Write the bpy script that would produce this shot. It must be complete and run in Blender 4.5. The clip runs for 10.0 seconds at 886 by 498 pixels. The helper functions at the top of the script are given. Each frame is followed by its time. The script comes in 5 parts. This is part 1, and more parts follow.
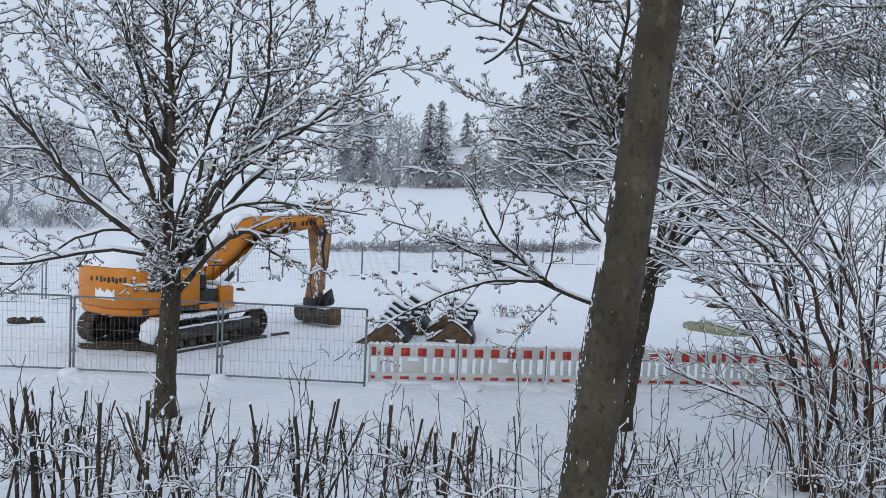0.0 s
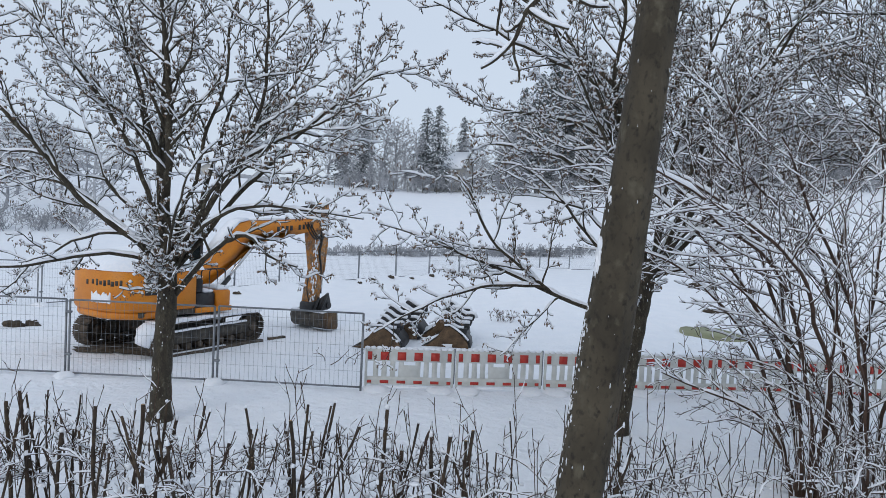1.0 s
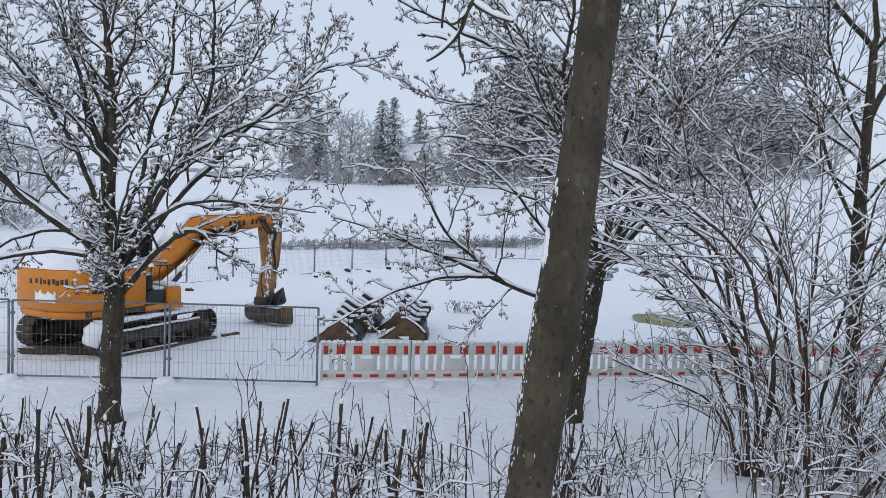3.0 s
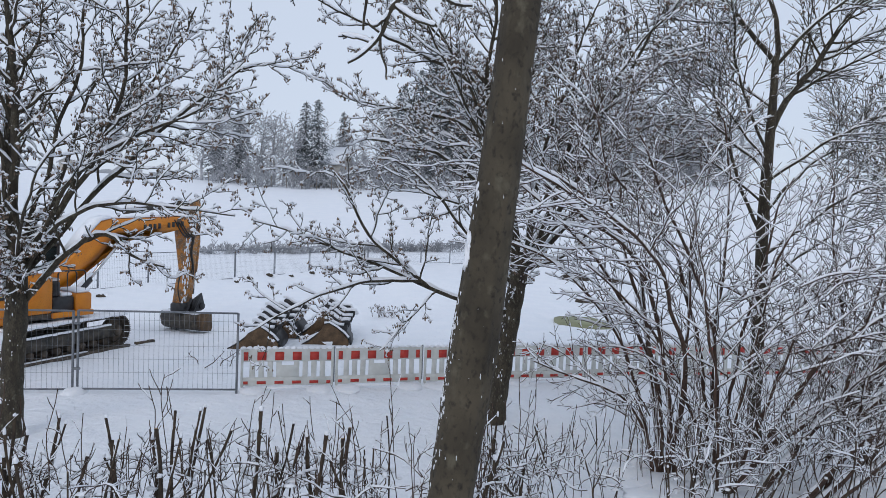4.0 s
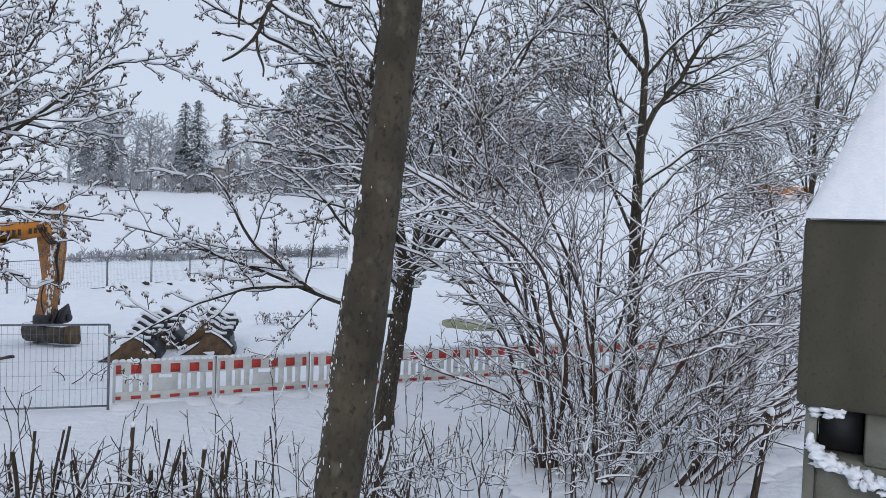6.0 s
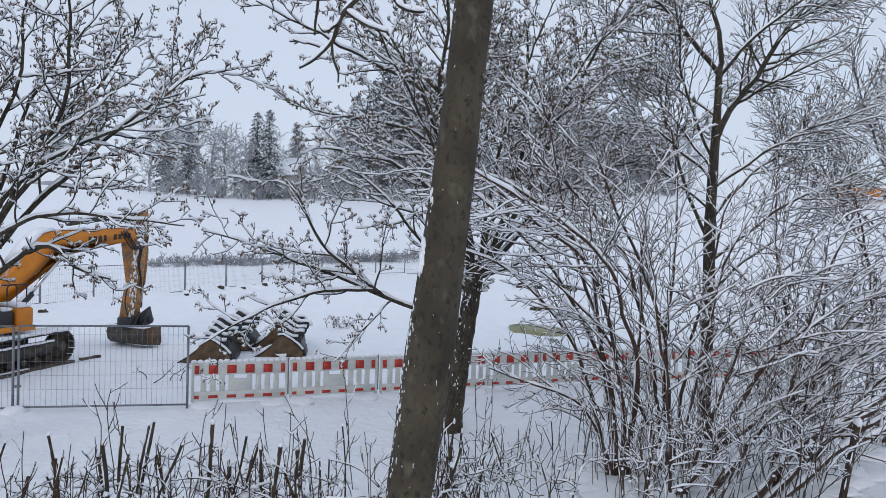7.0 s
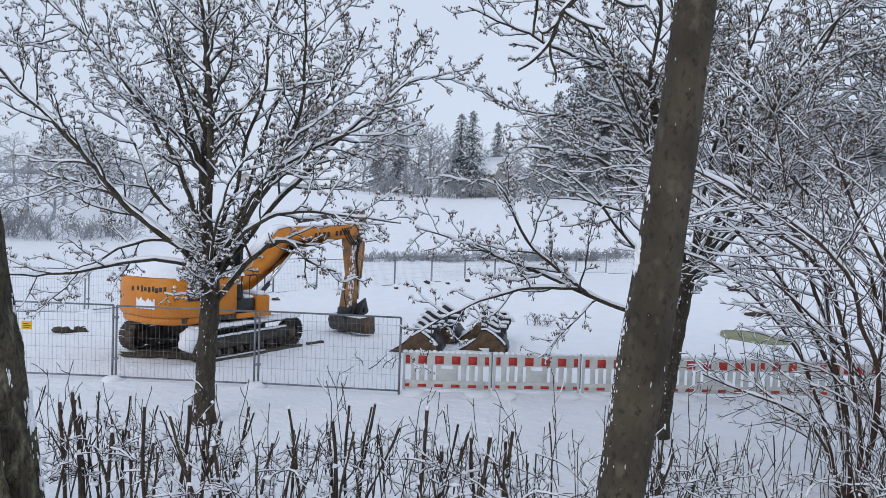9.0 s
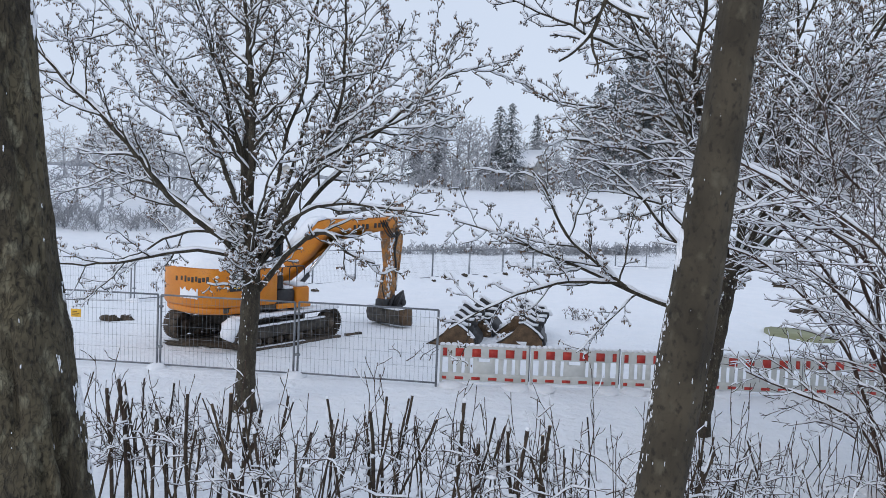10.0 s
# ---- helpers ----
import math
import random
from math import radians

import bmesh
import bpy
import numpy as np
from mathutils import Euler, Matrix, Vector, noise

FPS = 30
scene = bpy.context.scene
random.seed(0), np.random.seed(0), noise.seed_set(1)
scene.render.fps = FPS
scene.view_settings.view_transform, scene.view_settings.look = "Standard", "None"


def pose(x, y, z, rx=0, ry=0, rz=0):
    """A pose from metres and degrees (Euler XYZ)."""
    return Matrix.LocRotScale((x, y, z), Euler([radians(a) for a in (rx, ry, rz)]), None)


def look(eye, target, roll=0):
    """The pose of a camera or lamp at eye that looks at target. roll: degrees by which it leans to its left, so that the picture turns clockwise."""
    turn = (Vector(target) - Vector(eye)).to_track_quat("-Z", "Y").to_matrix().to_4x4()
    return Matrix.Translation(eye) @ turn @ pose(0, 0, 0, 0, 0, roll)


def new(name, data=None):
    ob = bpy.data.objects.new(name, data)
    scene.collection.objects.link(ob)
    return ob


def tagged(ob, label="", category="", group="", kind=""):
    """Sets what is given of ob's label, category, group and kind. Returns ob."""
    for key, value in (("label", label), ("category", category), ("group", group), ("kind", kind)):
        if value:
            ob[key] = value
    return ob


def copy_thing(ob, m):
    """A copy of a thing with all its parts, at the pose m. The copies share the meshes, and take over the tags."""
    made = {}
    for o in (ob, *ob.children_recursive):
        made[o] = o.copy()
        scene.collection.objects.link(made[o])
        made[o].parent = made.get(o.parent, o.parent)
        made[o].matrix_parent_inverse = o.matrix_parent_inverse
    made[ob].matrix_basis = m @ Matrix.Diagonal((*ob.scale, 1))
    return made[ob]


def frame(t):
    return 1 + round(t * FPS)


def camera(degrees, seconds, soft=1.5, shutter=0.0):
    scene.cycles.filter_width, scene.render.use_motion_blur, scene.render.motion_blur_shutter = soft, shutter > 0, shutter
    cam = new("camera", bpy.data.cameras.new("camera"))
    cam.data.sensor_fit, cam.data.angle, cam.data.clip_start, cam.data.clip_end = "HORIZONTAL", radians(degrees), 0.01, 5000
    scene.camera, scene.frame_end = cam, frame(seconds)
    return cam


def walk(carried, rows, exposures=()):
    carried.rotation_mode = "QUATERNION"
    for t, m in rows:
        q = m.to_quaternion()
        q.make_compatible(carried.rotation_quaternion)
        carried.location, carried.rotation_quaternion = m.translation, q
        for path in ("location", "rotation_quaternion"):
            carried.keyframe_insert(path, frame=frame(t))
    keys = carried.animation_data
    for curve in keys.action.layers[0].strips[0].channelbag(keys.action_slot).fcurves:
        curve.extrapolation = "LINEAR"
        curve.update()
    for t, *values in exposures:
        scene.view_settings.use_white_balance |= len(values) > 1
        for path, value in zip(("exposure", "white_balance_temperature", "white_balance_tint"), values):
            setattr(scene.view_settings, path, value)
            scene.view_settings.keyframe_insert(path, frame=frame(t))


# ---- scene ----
cam = camera(64.1, 10.0, soft=0.8)
PATH = [
    (0, (0.075, -0.283, 4.089), (0.0, 1.713, 3.992), 2.5),
    (0.5, (0.075, -0.284, 4.088), (0.003, 1.713, 4.0), 2.7),
    (1, (0.079, -0.285, 4.086), (0.012, 1.712, 4.002), 2.7),
    (1.5, (0.081, -0.281, 4.085), (0.008, 1.715, 3.987), 2.6),
    (2, (0.088, -0.274, 4.089), (0.01, 1.722, 3.981), 2.3),
    (2.2, (0.094, -0.266, 4.087), (0.018, 1.73, 3.98), 2.1),
    (3.3, (0.157, -0.299, 4.1), (0.289, 1.694, 4.003), 2.1),
    (3.5, (0.16, -0.289, 4.093), (0.342, 1.7, 4.002), 2.2),
    (4, (0.172, -0.288, 4.089), (0.436, 1.693, 4.007), 2.2),
    (4.5, (0.183, -0.293, 4.087), (0.527, 1.675, 4.012), 2.3),
    (5, (0.2, -0.293, 4.086), (0.607, 1.664, 4.021), 2.0),
    (5.5, (0.22, -0.277, 4.087), (0.722, 1.658, 4.024), 2.0),
    (5.7, (0.223, -0.274, 4.089), (0.762, 1.651, 4.027), 2.0),
    (6.15, (0.225, -0.276, 4.075), (0.797, 1.64, 4.018), 1.95),
    (6.8, (0.182, -0.281, 4.049), (0.633, 1.667, 4.001), 1.8),
    (7, (0.177, -0.277, 4.055), (0.566, 1.684, 4.006), 1.7),
    (7.5, (0.145, -0.302, 4.053), (0.367, 1.685, 4.003), 1.9),
    (8, (0.112, -0.325, 4.05), (0.167, 1.673, 3.998), 2.2),
    (8.5, (0.088, -0.335, 4.05), (0.035, 1.663, 3.989), 2.1),
    (9, (0.052, -0.359, 4.047), (-0.114, 1.632, 3.975), 2.0),
    (9.5, (0.034, -0.363, 4.049), (-0.225, 1.618, 3.964), 2.4),
    (10, (0.046, -0.35, 4.043), (-0.225, 1.628, 3.947), 2.3),
]
walk(cam, [(t, look(eye, target, roll)) for t, eye, target, roll in PATH],
     [(0.0, 0.03, 6500, 10), (2.0, 0.03, 6500, 10.5), (3.5, 0.03, 6500, 12.5), (7.0, 0.04, 6500, 12.5), (10.0, 0.12, 6500, 12.5)])

# ---- world, sun, exposure ----
world = bpy.data.worlds.new("overcast")
scene.world = world
world.use_nodes = True
wn, wl = world.node_tree.nodes, world.node_tree.links
sky = wn.new("ShaderNodeTexSky")
sky.sky_type, sky.sun_disc, sky.sun_elevation, sky.sun_rotation = "NISHITA", False, radians(24), radians(205)
cloud = wn.new("ShaderNodeTexNoise")
cloud.inputs["Scale"].default_value, cloud.inputs["Detail"].default_value = 1.6, 4.0
ramp = wn.new("ShaderNodeValToRGB")
ramp.color_ramp.elements[0].position, ramp.color_ramp.elements[0].color = 0.3, (6.7, 7.75, 9.35, 1)
ramp.color_ramp.elements[1].position, ramp.color_ramp.elements[1].color = 0.75, (7.5, 8.5, 9.9, 1)
mix = wn.new("ShaderNodeMix")
mix.data_type = "RGBA"
mix.inputs[0].default_value = 0.88
wl.new(cloud.outputs["Fac"], ramp.inputs["Fac"])
wl.new(sky.outputs["Color"], mix.inputs[6])
wl.new(ramp.outputs["Color"], mix.inputs[7])
wl.new(mix.outputs[2], wn["Background"].inputs["Color"])
wn["Background"].inputs["Strength"].default_value = 0.088
sun = new("sun", bpy.data.lights.new("sun", "SUN"))
sun.data.energy, sun.data.angle, sun.data.color = 0.65, radians(30), (1.0, 0.96, 0.9)
sun.matrix_world = look((-8, -18, 12), (0, 0, 0))


# ---- materials ----
def material(name, col, rough=0.7, metal=0.0, col2=None, scale=6.0, bump=0.0, bscale=40.0, fine=None, vary=0.0, stretch=(1, 1, 1), low=0.35, high=0.65, relief=0.02):
    """Principled surface with two scales of colour variation and relief."""
    m = bpy.data.materials.new(name)
    m.use_nodes = True
    n, l = m.node_tree.nodes, m.node_tree.links
    b = n["Principled BSDF"]
    b.inputs["Roughness"].default_value, b.inputs["Metallic"].default_value = rough, metal
    tc = n.new("ShaderNodeTexCoord")
    mp = n.new("ShaderNodeMapping")
    mp.inputs["Scale"].default_value = stretch
    l.new(tc.outputs["Object"], mp.inputs["Vector"])
    big, small = n.new("ShaderNodeTexNoise"), n.new("ShaderNodeTexNoise")
    big.inputs["Scale"].default_value, big.inputs["Detail"].default_value = scale, 5.0
    small.inputs["Scale"].default_value, small.inputs["Detail"].default_value = bscale, 6.0
    for t in (big, small):
        l.new(mp.outputs["Vector"], t.inputs["Vector"])
    r = n.new("ShaderNodeValToRGB")
    r.color_ramp.elements[0].position, r.color_ramp.elements[1].position = low, high
    r.color_ramp.elements[0].color = (*col, 1)
    r.color_ramp.elements[1].color = (*(col2 or col), 1)
    l.new(big.outputs["Fac"], r.inputs["Fac"])
    last = r.outputs["Color"]
    if fine:
        r2 = n.new("ShaderNodeValToRGB")
        r2.color_ramp.elements[0].position, r2.color_ramp.elements[1].position = 0.56, 0.68
        mx = n.new("ShaderNodeMix")
        mx.data_type = "RGBA"
        mx.inputs[7].default_value = (*fine, 1)
        l.new(small.outputs["Fac"], r2.inputs["Fac"])
        l.new(r2.outputs["Color"], mx.inputs[0])
        l.new(last, mx.inputs[6])
        last = mx.outputs[2]
    if vary:
        info, hsv, mr = n.new("ShaderNodeObjectInfo"), n.new("ShaderNodeHueSaturation"), n.new("ShaderNodeMapRange")
        mr.inputs["To Min"].default_value, mr.inputs["To Max"].default_value = 1 - vary, 1 + vary
        l.new(info.outputs["Random"], mr.inputs["Value"])
        l.new(mr.outputs["Result"], hsv.inputs["Value"])
        l.new(last, hsv.inputs["Color"])
        last = hsv.outputs["Color"]
    l.new(last, b.inputs["Base Color"])
    if bump:
        bp = n.new("ShaderNodeBump")
        bp.inputs["Strength"].default_value, bp.inputs["Distance"].default_value = bump, relief
        add = n.new("ShaderNodeMath")
        add.operation = "ADD"
        l.new(big.outputs["Fac"], add.inputs[0])
        l.new(small.outputs["Fac"], add.inputs[1])
        l.new(add.outputs[0], bp.inputs["Height"])
        l.new(bp.outputs["Normal"], b.inputs["Normal"])
    return m


def bark(name, dark, light, lichen, scale=4.0, stretch=0.4, crack=9.0, relief=0.03, spots=0.5, cut=0.35):
    """Bark: broad stains, pits, lichen spots and a net of shallow cracks."""
    m = bpy.data.materials.new(name)
    m.use_nodes = True
    n, l = m.node_tree.nodes, m.node_tree.links
    b = n["Principled BSDF"]
    b.inputs["Roughness"].default_value = 0.88
    tc, mp = n.new("ShaderNodeTexCoord"), n.new("ShaderNodeMapping")
    mp.inputs["Scale"].default_value = (1, 1, stretch)
    l.new(tc.outputs["Object"], mp.inputs["Vector"])

    def cloudy(size, low, high, detail=7.0):
        t, r = n.new("ShaderNodeTexNoise"), n.new("ShaderNodeMapRange")
        t.inputs["Scale"].default_value, t.inputs["Detail"].default_value = size, detail
        l.new(mp.outputs["Vector"], t.inputs["Vector"])
        r.inputs["From Min"].default_value, r.inputs["From Max"].default_value = low, high
        l.new(t.outputs["Fac"], r.inputs["Value"])
        return r.outputs["Result"]

    def blend(fac, a, c):
        x = n.new("ShaderNodeMix")
        x.data_type = "RGBA"
        l.new(fac, x.inputs[0])
        for socket, v in ((x.inputs[6], a), (x.inputs[7], c)):
            if isinstance(v, tuple):
                socket.default_value = (*v, 1)
            else:
                l.new(v, socket)
        return x.outputs[2]

    stain = cloudy(scale, 0.36, 0.64)
    pits = cloudy(scale * 9, 0.30, 0.47)
    moss = cloudy(scale * 3.2, 0.60 - 0.06 * spots, 0.70)
    net = n.new("ShaderNodeTexVoronoi")
    net.feature = "DISTANCE_TO_EDGE"
    net.inputs["Scale"].default_value = crack
    warp = n.new("ShaderNodeVectorMath")
    bend = n.new("ShaderNodeTexNoise")
    bend.inputs["Scale"].default_value = scale * 1.5
    l.new(mp.outputs["Vector"], bend.inputs["Vector"])
    warp.operation = "MULTIPLY_ADD"
    warp.inputs[1].default_value = (0.5, 0.5, 0.5)
    l.new(bend.outputs["Color"], warp.inputs[0])
    l.new(mp.outputs["Vector"], warp.inputs[2])
    l.new(warp.outputs["Vector"], net.inputs["Vector"])
    gap = n.new("ShaderNodeMapRange")
    gap.inputs["From Min"].default_value, gap.inputs["From Max"].default_value = 0.0, 0.12
    gap.inputs["To Min"].default_value = cut
    l.new(net.outputs["Distance"], gap.inputs["Value"])
    col = blend(stain, dark, light)
    col = blend(pits, tuple(0.55 * v for v in dark), col)
    col = blend(moss, col, lichen)
    col = blend(gap.outputs["Result"], tuple(0.5 * v for v in dark), col)
    l.new(col, b.inputs["Base Color"])
    add, more = n.new("ShaderNodeMath"), n.new("ShaderNodeMath")
    l.new(gap.outputs["Result"], add.inputs[0])
    l.new(pits, add.inputs[1])
    l.new(add.outputs[0], more.inputs[0])
    l.new(stain, more.inputs[1])
    bp = n.new("ShaderNodeBump")
    bp.inputs["Strength"].default_value, bp.inputs["Distance"].default_value = 0.8, relief
    l.new(more.outputs[0], bp.inputs["Height"])
    l.new(bp.outputs["Normal"], b.inputs["Normal"])
    return m


SNOW = material("snow", (0.84, 0.87, 0.92), 0.55, col2=(0.88, 0.90, 0.94), scale=1.1, bump=0.9, bscale=5.0, relief=0.1)
SNOW_CAP = material("snow_on_things", (0.84, 0.87, 0.92), 0.6, col2=(0.9, 0.91, 0.94), scale=12, bump=0.3, bscale=60)
BARK = bark("bark", (0.038, 0.029, 0.019), (0.09, 0.074, 0.048), (0.16, 0.155, 0.11), 8.0, 0.4, 22.0, 0.012)
BARK_NEAR = bark("smooth_bark", (0.034, 0.0265, 0.016), (0.076, 0.061, 0.039), (0.098, 0.085, 0.057), 2.4, 0.7, 14.0, 0.006, 0.4, 0.88)
BARK_ROUGH = bark("ridged_bark", (0.036, 0.028, 0.0155), (0.105, 0.087, 0.05), (0.18, 0.165, 0.11), 4.5, 0.5, 16.0, 0.03, 0.9, 0.75)
TWIG = material("twig_bark", (0.035, 0.019, 0.0125), 0.8, col2=(0.083, 0.047, 0.031), scale=14, bump=0.3, bscale=80)
STEM = material("cut_stem_bark", (0.028, 0.018, 0.013), 0.85, col2=(0.075, 0.053, 0.032), scale=10, bump=0.5, bscale=70, vary=0.25)
CUTWOOD = material("cut_wood", (0.30, 0.20, 0.11), 0.8, col2=(0.42, 0.30, 0.18), scale=30, bump=0.2)
SEED = material("dry_seed_heads", (0.10, 0.068, 0.048), 0.9, col2=(0.24, 0.165, 0.115), scale=20, bump=0.2)
# frost on far twigs, lightened further to put distance haze into the colour
HAZY_FROST = material("hazy_frosted_far_twigs", (0.23, 0.24, 0.26), 0.9, col2=(0.55, 0.56, 0.59), scale=0.6, vary=0.2)
# needle colour raised towards blue-grey: aerial haze is painted in
HAZY_NEEDLE = material("hazy_snowy_needles", (0.075, 0.09, 0.095), 0.9, col2=(0.18, 0.20, 0.21), scale=1.0, vary=0.25)
FARBARK = material("far_bark", (0.07, 0.065, 0.06), 0.9, col2=(0.13, 0.12, 0.115), scale=2)
GALV = material("galvanised_steel", (0.18, 0.192, 0.212), 0.5, 0.6, col2=(0.26, 0.275, 0.29), scale=5, bump=0.1)
PLASTIC = material("grey_white_plastic", (0.52, 0.53, 0.50), 0.5, col2=(0.62, 0.63, 0.61), scale=4, bump=0.15, bscale=30)
RED = material("red_reflective_sheet", (0.429, 0.027, 0.020), 0.4, col2=(0.515, 0.043, 0.023), scale=6)
YELLOW = material("worn_yellow_paint", (0.594, 0.185, 0.006), 0.45, col2=(0.678, 0.235, 0.008), scale=2.2, bump=0.12, bscale=35, fine=(0.48, 0.17, 0.012))
DIRTY_YELLOW = material("muddy_yellow_paint", (0.46, 0.18, 0.02), 0.6, col2=(0.17, 0.10, 0.05), scale=5.5, bump=0.4, bscale=22, fine=(0.40, 0.36, 0.32), low=0.42, high=0.6)
STEEL = material("dark_muddy_steel", (0.035, 0.032, 0.03), 0.7, 0.1, col2=(0.10, 0.085, 0.065), scale=6, bump=0.4, bscale=40)
TRACKSTEEL = material("track_steel", (0.04, 0.034, 0.027), 0.8, 0.1, col2=(0.12, 0.09, 0.064), scale=5, bump=0.5, bscale=35)
BLACK = material("black_paint", (0.015, 0.015, 0.017), 0.5, col2=(0.03, 0.03, 0.032), scale=8, bump=0.1)
RUST = material("rusty_bucket_steel", (0.075, 0.045, 0.024), 0.75, 0.1, col2=(0.17, 0.105, 0.055), scale=4, bump=0.4, bscale=30, fine=(0.05, 0.033, 0.022))
RUBBER = material("rubber_hose", (0.02, 0.02, 0.02), 0.6)
CHROME = material("chrome_rod", (0.6, 0.6, 0.6), 0.2, 1.0)
WHITE = material("white_lettering", (0.75, 0.75, 0.74), 0.5)
LOGOYELLOW = material("yellow_mark", (0.75, 0.45, 0.03), 0.5)
SIGN = material("yellow_sign", (0.75, 0.42, 0.03), 0.5)
OLIVE = material("olive_ice", (0.22, 0.23, 0.12), 0.7, col2=(0.30, 0.31, 0.19), scale=0.8, bump=0.1, bscale=6)
SOIL = material("dark_soil", (0.03, 0.024, 0.018), 0.95, col2=(0.09, 0.07, 0.05), scale=8, bump=0.8, bscale=40)
WEATHERED = material("weathered_grey_board", (0.046, 0.041, 0.026), 0.75, col2=(0.082, 0.072, 0.046), scale=2.2, bump=0.25, bscale=60, fine=(0.04, 0.038, 0.027), stretch=(1, 1, 0.5))
CONCRETE = material("pale_concrete", (0.11, 0.11, 0.085), 0.85, col2=(0.2, 0.2, 0.165), scale=3, bump=0.4, bscale=40)
ORANGE = material("orange_steel", (0.70, 0.20, 0.03), 0.6, col2=(0.60, 0.25, 0.06), scale=0.5)
WALL = material("pale_render", (0.45, 0.42, 0.38), 0.9, col2=(0.5, 0.48, 0.44), scale=0.4)
GREYWOOD = material("grey_wood", (0.14, 0.12, 0.10), 0.85, col2=(0.2, 0.18, 0.15), scale=3)
GRASS = material("dry_grass", (0.16, 0.12, 0.08), 0.9, col2=(0.28, 0.23, 0.17), scale=2)
GLASS = material("cab_glass", (0.02, 0.03, 0.032), 0.05)
# pale blue-grey holds both the frost and a painted-in aerial haze
FARWOOD = material("hazy_far_woodland", (0.25, 0.27, 0.30), 0.95, col2=(0.42, 0.44, 0.47), scale=0.12, bump=0.0)


# ---- geometry helpers ----
class Build:
    """Collects quads and triangles, then makes one mesh."""

    def __init__(self):
        self.v, self.q, self.t, self.n = [], [], [], 0

    def add(self, v, q=None, t=None):
        v = np.asarray(v, float)
        self.v.append(v)
        if q is not None and len(q):
            self.q.append(np.asarray(q, int) + self.n)
        if t is not None and len(t):
            self.t.append(np.asarray(t, int) + self.n)
        self.n += len(v)

    def tube(self, pts, rad, sides=6, caps=True):
        pts, rad = np.asarray(pts, float), np.asarray(rad, float)
        k = len(pts)
        if rad.ndim == 0:
            rad = np.full(k, float(rad))
        tan = np.gradient(pts, axis=0)
        tan /= np.linalg.norm(tan, axis=1)[:, None] + 1e-9
        ref = np.array((0.0, 0.0, 1.0)) if abs(pts[-1][2] - pts[0][2]) < 0.8 * np.linalg.norm(pts[-1] - pts[0]) else np.array((1.0, 0.13, 0.0))
        a = np.cross(tan, ref)
        a /= np.linalg.norm(a, axis=1)[:, None] + 1e-9
        b = np.cross(tan, a)
        ang = np.arange(sides) * 2 * math.pi / sides
        ring = pts[:, None, :] + rad[:, None, None] * (np.cos(ang)[None, :, None] * a[:, None, :] + np.sin(ang)[None, :, None] * b[:, None, :])
        i, j = np.meshgrid(np.arange(k - 1), np.arange(sides), indexing="ij")
        j2 = (j + 1) % sides
        q = np.stack((i * sides + j, i * sides + j2, (i + 1) * sides + j2, (i + 1) * sides + j), -1).reshape(-1, 4)
        v, t = ring.reshape(-1, 3), None
        if caps:
            v = np.vstack((v, pts[:1], pts[-1:]))
            c = np.arange(sides)
            t = np.vstack((np.stack(((c + 1) % sides, c, np.full(sides, k * sides)), -1),
                           np.stack(((k - 1) * sides + c, (k - 1) * sides + (c + 1) % sides, np.full(sides, k * sides + 1)), -1)))
        self.add(v, q, t)

    def box(self, x0, x1, y0, y1, z0, z1, m=None, bevel=0.0):
        if bevel:
            b = min(bevel, 0.45 * min(x1 - x0, y1 - y0, z1 - z0))
            self.prism([(x0 + b, y0), (x1 - b, y0), (x1, y0 + b), (x1, y1 - b), (x1 - b, y1), (x0 + b, y1), (x0, y1 - b), (x0, y0 + b)], z0, z1, m, b)
            return
        v = np.array([(x, y, z) for z in (z0, z1) for x, y in ((x0, y0), (x1, y0), (x1, y1), (x0, y1))], float)
        q = [(3, 2, 1, 0), (4, 5, 6, 7), (0, 1, 5, 4), (1, 2, 6, 5), (2, 3, 7, 6), (3, 0, 4, 7)]
        self.add(moved(v, m), q)

    def prism(self, poly, z0, z1, m=None, bevel=0.0):
        """A polygon in x, y drawn up from z0 to z1, its rims chamfered by bevel."""
        p = np.array(poly, float)
        k, c = len(p), p.mean(0)
        def ring(s, z):
            d = p - c
            w = np.maximum(np.linalg.norm(d, axis=1)[:, None], 1e-6)
            return np.hstack((p - d / w * s, np.full((k, 1), z)))
        rings = [ring(bevel, z0), ring(0, z0 + bevel), ring(0, z1 - bevel), ring(bevel, z1)] if bevel else [ring(0, z0), ring(0, z1)]
        v, n = np.vstack(rings), len(rings)
        q = [(r * k + i, r * k + (i + 1) % k, (r + 1) * k + (i + 1) % k, (r + 1) * k + i) for r in range(n - 1) for i in range(k)]
        v = np.vstack((v, [(*c, z0)], [(*c, z1)]))
        t = [((i + 1) % k, i, n * k) for i in range(k)] + [((n - 1) * k + i, (n - 1) * k + (i + 1) % k, n * k + 1) for i in range(k)]
        self.add(moved(v, m), q, t)

    def blob(self, c, r, seed=0, rough=0.25, rings=5, sides=8, flat=0.0):
        """A lumpy rounded body; flat cuts its underside off at that share of its height."""
        rg = random.Random(seed)
        cx, cy, cz = c
        rx, ry, rz = (r, r, r) if np.isscalar(r) else r
        v = [(cx, cy, cz + rz)]
        for i in range(1, rings):
            a = math.pi * i / rings
            for j in range(sides):
                b = 2 * math.pi * j / sides
                w = 1 + rg.uniform(-rough, rough)
                v.append((cx + rx * w * math.sin(a) * math.cos(b), cy + ry * w * math.sin(a) * math.sin(b), cz + max(rz * w * math.cos(a), -rz * (1 - flat))))
        v.append((cx, cy, cz - rz * (1 - flat)))
        last = len(v) - 1
        t = [(0, 1 + j, 1 + (j + 1) % sides) for j in range(sides)]
